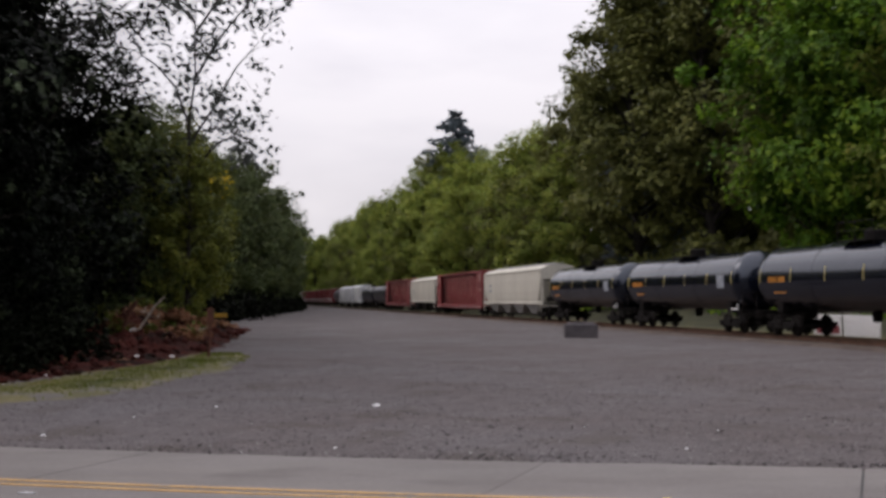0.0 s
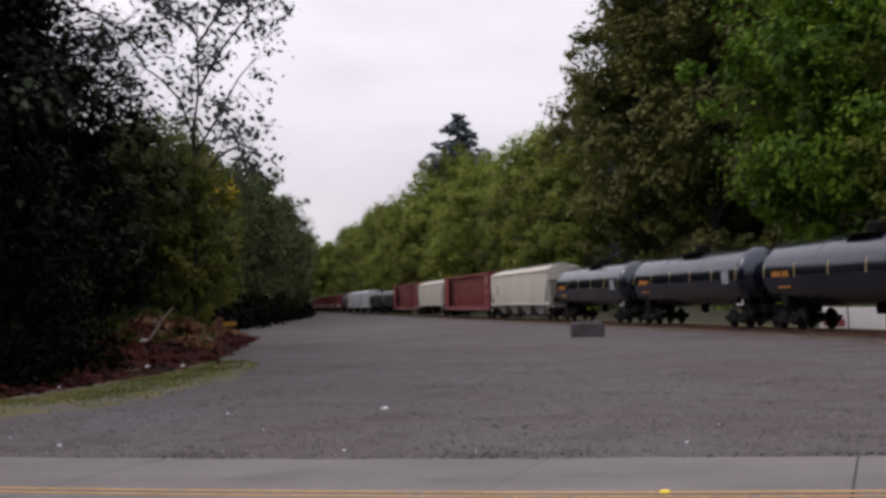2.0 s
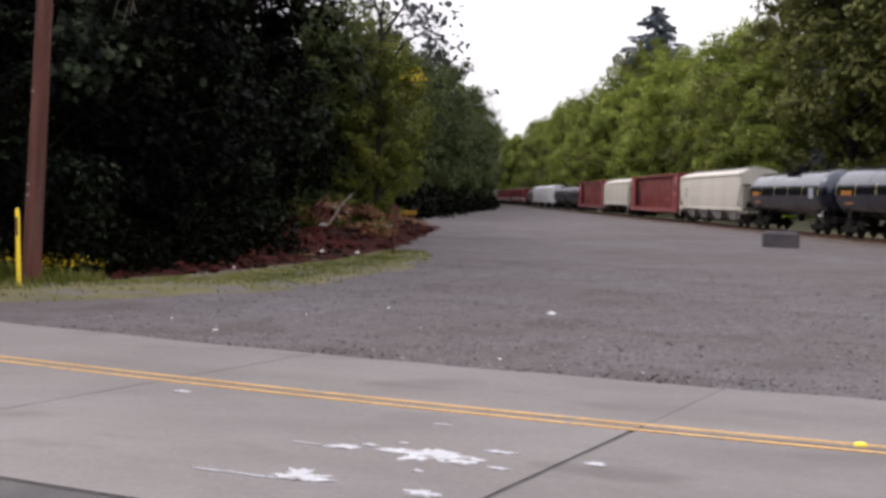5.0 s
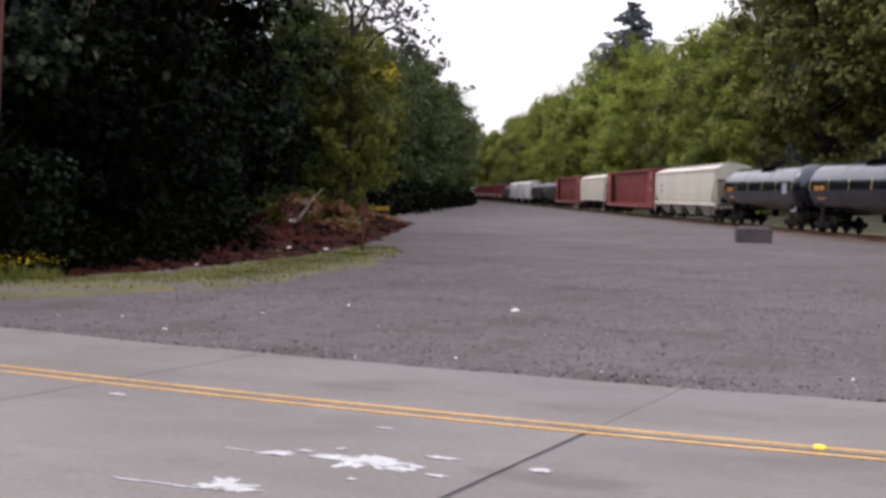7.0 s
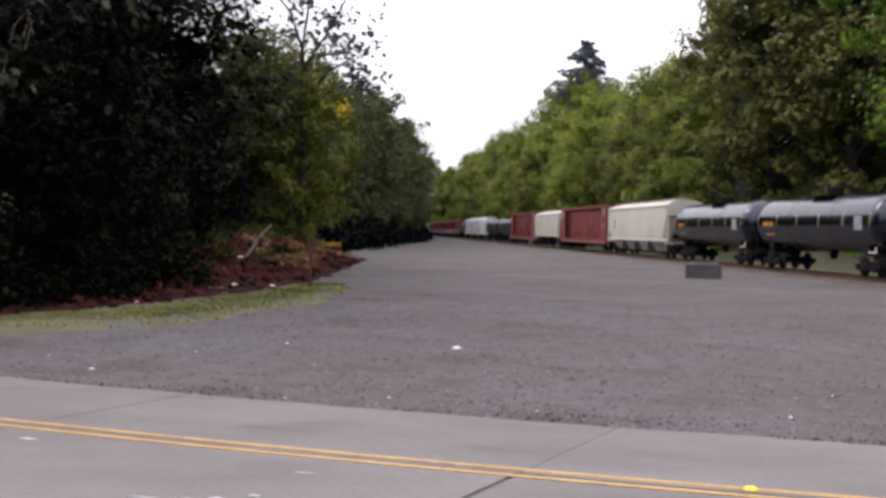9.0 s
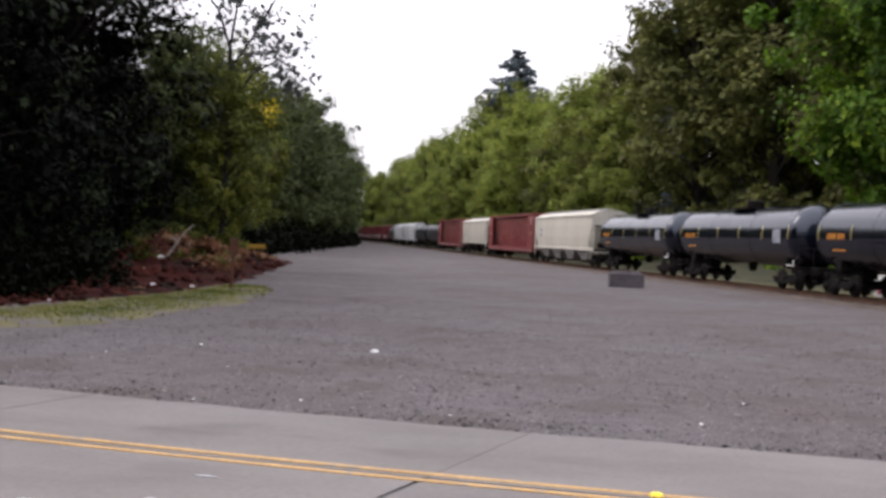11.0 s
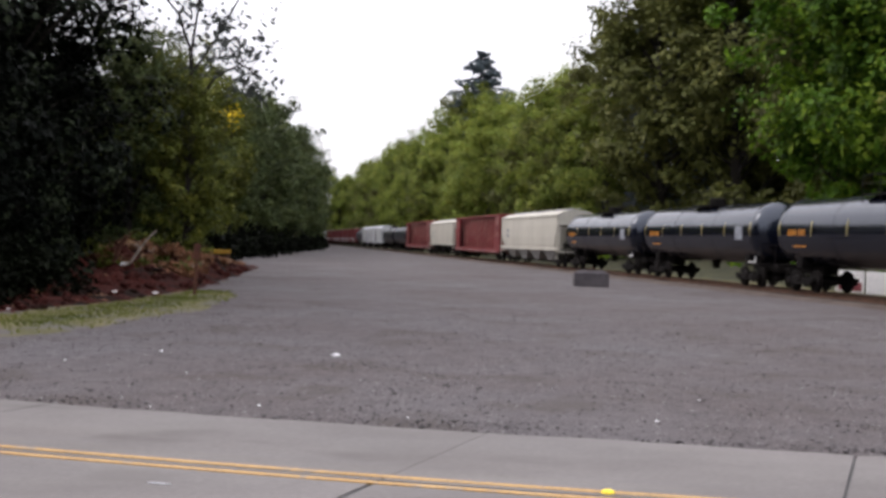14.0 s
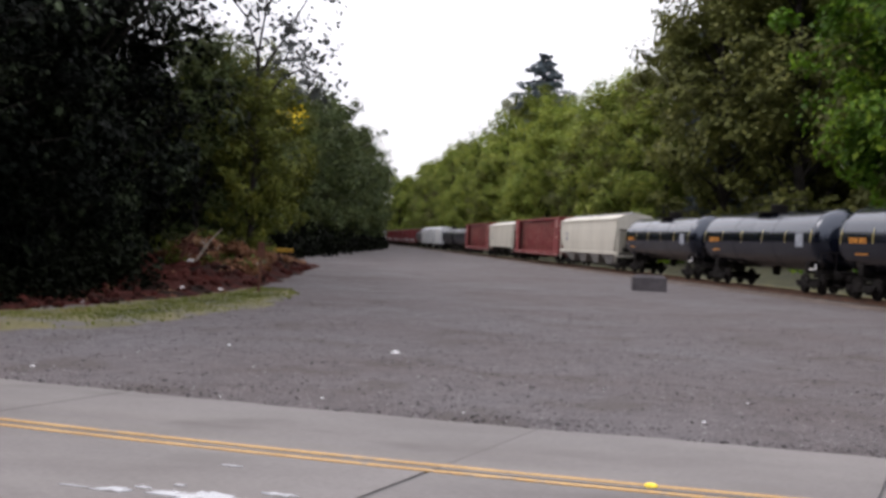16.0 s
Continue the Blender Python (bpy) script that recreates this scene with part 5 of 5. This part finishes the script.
def yellow_plank():
    x, y, z = -17.9, 62.0, bank_z(-17.9, 62.0)
    bar = thing("barrier_plank", "faded yellow barrier plank on short trestles on the bank", "barrier", pose(x, y, z - 0.06, 0, 0, 6))
    bm = bmesh.new()
    box(bm, 0, 0, 0.62, 1.7, 0.05, 0.26, bevel=0.008)
    part("plank", bm, M_PLANK, bar)
    for s in (-0.7, 0.7):
        bm = bmesh.new()
        limb(bm, [(s, -0.25, 0), (s, 0, 0.6)], 0.03, 0.03, 6)
        limb(bm, [(s, 0.25, 0), (s, 0, 0.6)], 0.03, 0.03, 6)
        part("trestle", bm, M_RUST, bar)


yellow_plank()


def crumpled(x, y, z, w, d, h, seed, label, category="litter"):
    """A crumpled scrap of paper or plastic."""
    rng = random.Random(seed)
    bm = bmesh.new()
    bmesh.ops.create_icosphere(bm, subdivisions=2, radius=0.5)
    for v in bm.verts:
        k = 1 + 0.5 * noise.noise(v.co * 3.1 + Vector((seed, 0, 0)))
        v.co = Vector((v.co.x * w * k, v.co.y * d * k, max(-0.12, v.co.z) * h * k))
    ob = part("litter", bm, M_LITTER, None)
    ob.matrix_basis = pose(x, y, z + 0.1 * h, 0, 0, rng.uniform(0, 360))
    tagged(ob, label, category, group="litter on the lot")


for i, (x, y, w) in enumerate([(-3.22, 19.3, 0.2), (-3.14, 13.3, 0.1), (1.8, 13.2, 0.12), (-6.31, 18.84, 0.14), (-7.98, 14.7, 0.16), (-7.42, 17.31, 0.11), (-5.0, 16.2, 0.07), (0.6, 15.8, 0.06), (-1.2, 12.8, 0.06), (-9.4, 16.0, 0.09), (2.6, 15.0, 0.07), (-4.4, 12.9, 0.06)]):
    w *= 0.55 if i else 0.85
    crumpled(x, y, max(0, ground_z(x, y)), w, w * 0.7, w * 0.45, i + 1, "small white scrap of litter on the gravel")
for i, (y, u, w) in enumerate([(24.5, 0.2, 0.2), (27.0, 0.6, 0.13), (33.5, 0.6, 0.24), (36.0, 0.3, 0.2)]):
    x, y, z = on_bank(y, u)
    crumpled(x, y, z, w, w * 0.8, w * 0.5, 40 + i, "small white scrap of litter on the soil")
x, y, z = on_bank(44.3, 3.5)
crumpled(x, y, z, 0.95, 0.5, 0.42, 77, "crumpled white plastic bag on the soil bank", "plastic bag")


# grass along the foot of the bank, thick round the pole
def build_grass():
    rng = np.random.default_rng(61)
    P = []
    outer = lambda y: float(np.interp(y, (14.5, 16.8, 18.3, 21.6, 26, 31, 37, 42), (-22, -13.4, -11.6, -9.9, -9.1, -8.9, -9.8, -11.6)))
    inner = lambda y: float(np.interp(y, (14.5, 19, 21.5, 22.3, 24.3, 27, 37, 42), (-40, -30, -19, -14.2, -12.9, -12.5, -12.0, -12.5)))
    while len(P) < 15000:
        y = rng.uniform(15.2, 40)
        a, b = inner(y), outer(y)
        x = rng.uniform(a, b)
        f = (b - x) / max(0.3, b - a)
        thin = noise.noise((x * 0.5, y * 0.35, 5)) + noise.noise((x * 1.6, y * 1.2, 8)) * 0.5
        if rng.uniform() < (1.1 if x < -13 else 0.55 + 0.6 * thin) * min(1, 0.05 + f * 1.6):
            P.append((x, y))
    P = np.array(P)
    n = len(P)
    h = np.where(P[:, 0] < -14.3, rng.uniform(0.12, 0.36, n), rng.uniform(0.03, 0.1, n))
    a = rng.uniform(0, 2 * math.pi, n)
    wd = np.where(P[:, 0] < -14.3, 0.022, 0.02)
    lean = rng.normal(0, 0.35, (n, 2)) * h[:, None]
    z0 = np.array([max(0.0, ground_z(x, y)) for x, y in P])
    dx, dy = np.cos(a) * wd, np.sin(a) * wd
    v = np.stack([np.stack([P[:, 0] - dx, P[:, 1] - dy, z0 - 0.02], 1), np.stack([P[:, 0] + dx, P[:, 1] + dy, z0 - 0.02], 1),
                  np.stack([P[:, 0] + dx * 0.6 + lean[:, 0] * 0.5, P[:, 1] + dy * 0.6 + lean[:, 1] * 0.5, z0 + h * 0.6], 1), np.stack([P[:, 0] + lean[:, 0], P[:, 1] + lean[:, 1], z0 + h], 1),
                  np.stack([P[:, 0] - dx * 0.6 + lean[:, 0] * 0.5, P[:, 1] - dy * 0.6 + lean[:, 1] * 0.5, z0 + h * 0.6], 1)], 1).reshape(-1, 3)
    me = raw("grass", v, np.arange(n * 5).reshape(n, 5), L_GRASS)
    tagged(new("grass", me), "patchy yellow-green grass along the gravel's edge", "grass", kind="stuff")
    # turf under the blades
    ys = np.arange(15.2, 41, 0.6)
    vs, fs = [], []
    for j, y in enumerate(ys):
        for k in range(9):
            x = outer(y) + 0.35 * noise.noise((y * 1.3, 3, 3)) + (max(inner(y), outer(y) - 7) - 0.5 - outer(y)) * k / 8
            vs.append((x, y, max(0.0, ground_z(x, y)) + (0.028 + 0.02 * noise.noise((x * 2, y * 2, 0)) if 0 < k else -0.03)))
    for j in range(len(ys) - 1):
        for k in range(8):
            fs.append((j * 9 + k, (j + 1) * 9 + k, (j + 1) * 9 + k + 1, j * 9 + k + 1))
    me = raw("turf", vs, fs, M_VERGE)
    me.shade_smooth()
    tagged(new("turf", me), "thin worn turf between gravel and soil bank", "turf", kind="structure")


build_grass()
scatter_leaves("flowering_weeds", [(rnd.uniform(-18.8, -14.9), rnd.uniform(21.2, 23.2), rnd.uniform(0.2, 0.5), 0.35, 0.28, 14) for _ in range(56)], L_FLOWER, 55, 0.065, "yellow-flowered weeds in the grass by the pole", "weeds", up=1.0)
scatter_leaves("flowering_weeds", [(rnd.uniform(-19, -14.9), rnd.uniform(20.8, 23.0), 0.05, 0.35, 0.45, 40) for _ in range(34)], L_EDGE, 56, 0.12, "green stems of flowering weeds by the pole", "weeds", up=0.2, length=2.2)


# ---- far things ----
def signal_cabinet():
    x, y = at_track(285, -5.5)
    c = thing("signal_cabinet", "tall white metal cabinet beside the far track", "cabinet", pose(x, y, 0, 0, 0, 90 - TRACK_AZ))
    bm = bmesh.new()
    box(bm, 0, 0, 1.75, 1.8, 1.6, 3.5, bevel=0.03)
    part("body", bm, M_LITTER, c)
    bm = bmesh.new()
    prism(bm, [(0.95, 3.5), (0, 3.8), (-0.95, 3.5)], -1.05, 1.05)
    part("roof", bm, M_LITTER, c)
    bm = bmesh.new()
    box(bm, -0.92, 0, 1.5, 0.05, 0.9, 2.2)
    part("door", bm, M_GREYGEAR, c, "grey door")


signal_cabinet()


def boards():
    for s, w, red in ((-3.0, 2.7, True), (-6.15, 3.2, False)):
        x, y = at_track(s, 5.0)
        b = thing("sign_board", "low white board with a dark red panel beyond the track" if red else "low plain white board beyond the track", "sign board", pose(x, y, ground_z(x, y), 0, 0, 90 - TRACK_AZ), group="boards beyond the track")
        bm = bmesh.new()
        box(bm, 0, 0, 0.58, w, 0.06, 1.1, bevel=0.01)
        part("board", bm, M_LITTER, b)
        if red:
            bm = bmesh.new()
            box(bm, -0.1, 0.036, 0.34, w * 0.8, 0.012, 0.42)
            part("panel", bm, M_REDBOARD, b, "dark red panel")
        for k in (-1, 1):
            bm = bmesh.new()
            box(bm, k * w * 0.4, -0.08, 0.46, 0.09, 0.09, 1.1)
            part("leg", bm, M_GREYGEAR, b)


boards()


# ---- loose stones on the packed gravel ----
def stones():
    rng = np.random.default_rng(71)
    base = np.array([(1, 0, 0), (-1, 0, 0), (0, 1, 0), (0, -1, 0), (0, 0, 1), (0, 0, -1)], float)
    tri = np.array([(0, 2, 4), (2, 1, 4), (1, 3, 4), (3, 0, 4), (2, 0, 5), (1, 2, 5), (3, 1, 5), (0, 3, 5)])
    P = []
    while len(P) < 26000:
        y = 11 + 24 * rng.uniform() ** 1.6
        x = rng.uniform(-12 - 0.1 * y, 6 + 0.35 * (y - 10))
        if y > road_y(x) + FAR_OFF + 0.05 and x > -11 and rng.uniform() < 0.65 + 0.7 * noise.noise((x * 0.4, y * 0.4, 11)):
            P.append((x, y, max(-0.03, ground_z(x, y))))
    P = np.array(P)
    n = len(P)
    r = 0.01 + 0.026 * rng.uniform(0, 1, n) ** 4 + 0.02 * (rng.uniform(0, 1, n) > 0.997)
    v = base[None] * rng.uniform(0.6, 1.3, (n, 6, 1)) * r[:, None, None] * np.array([1.25, 1.0, 0.65]) + rng.normal(0, 0.15, (n, 6, 3)) * r[:, None, None]
    a = rng.uniform(0, 2 * math.pi, n)
    c, s_ = np.cos(a), np.sin(a)
    v = np.stack([v[..., 0] * c[:, None] - v[..., 1] * s_[:, None], v[..., 0] * s_[:, None] + v[..., 1] * c[:, None], v[..., 2]], -1) + P[:, None, :]
    f = (tri[None] + 6 * np.arange(n)[:, None, None]).reshape(-1, 3)
    tagged(new("stones", raw("stones", v.reshape(-1, 3), f, M_STONE)), "loose grey stones lying on the packed gravel", "gravel", kind="stuff")


stones()
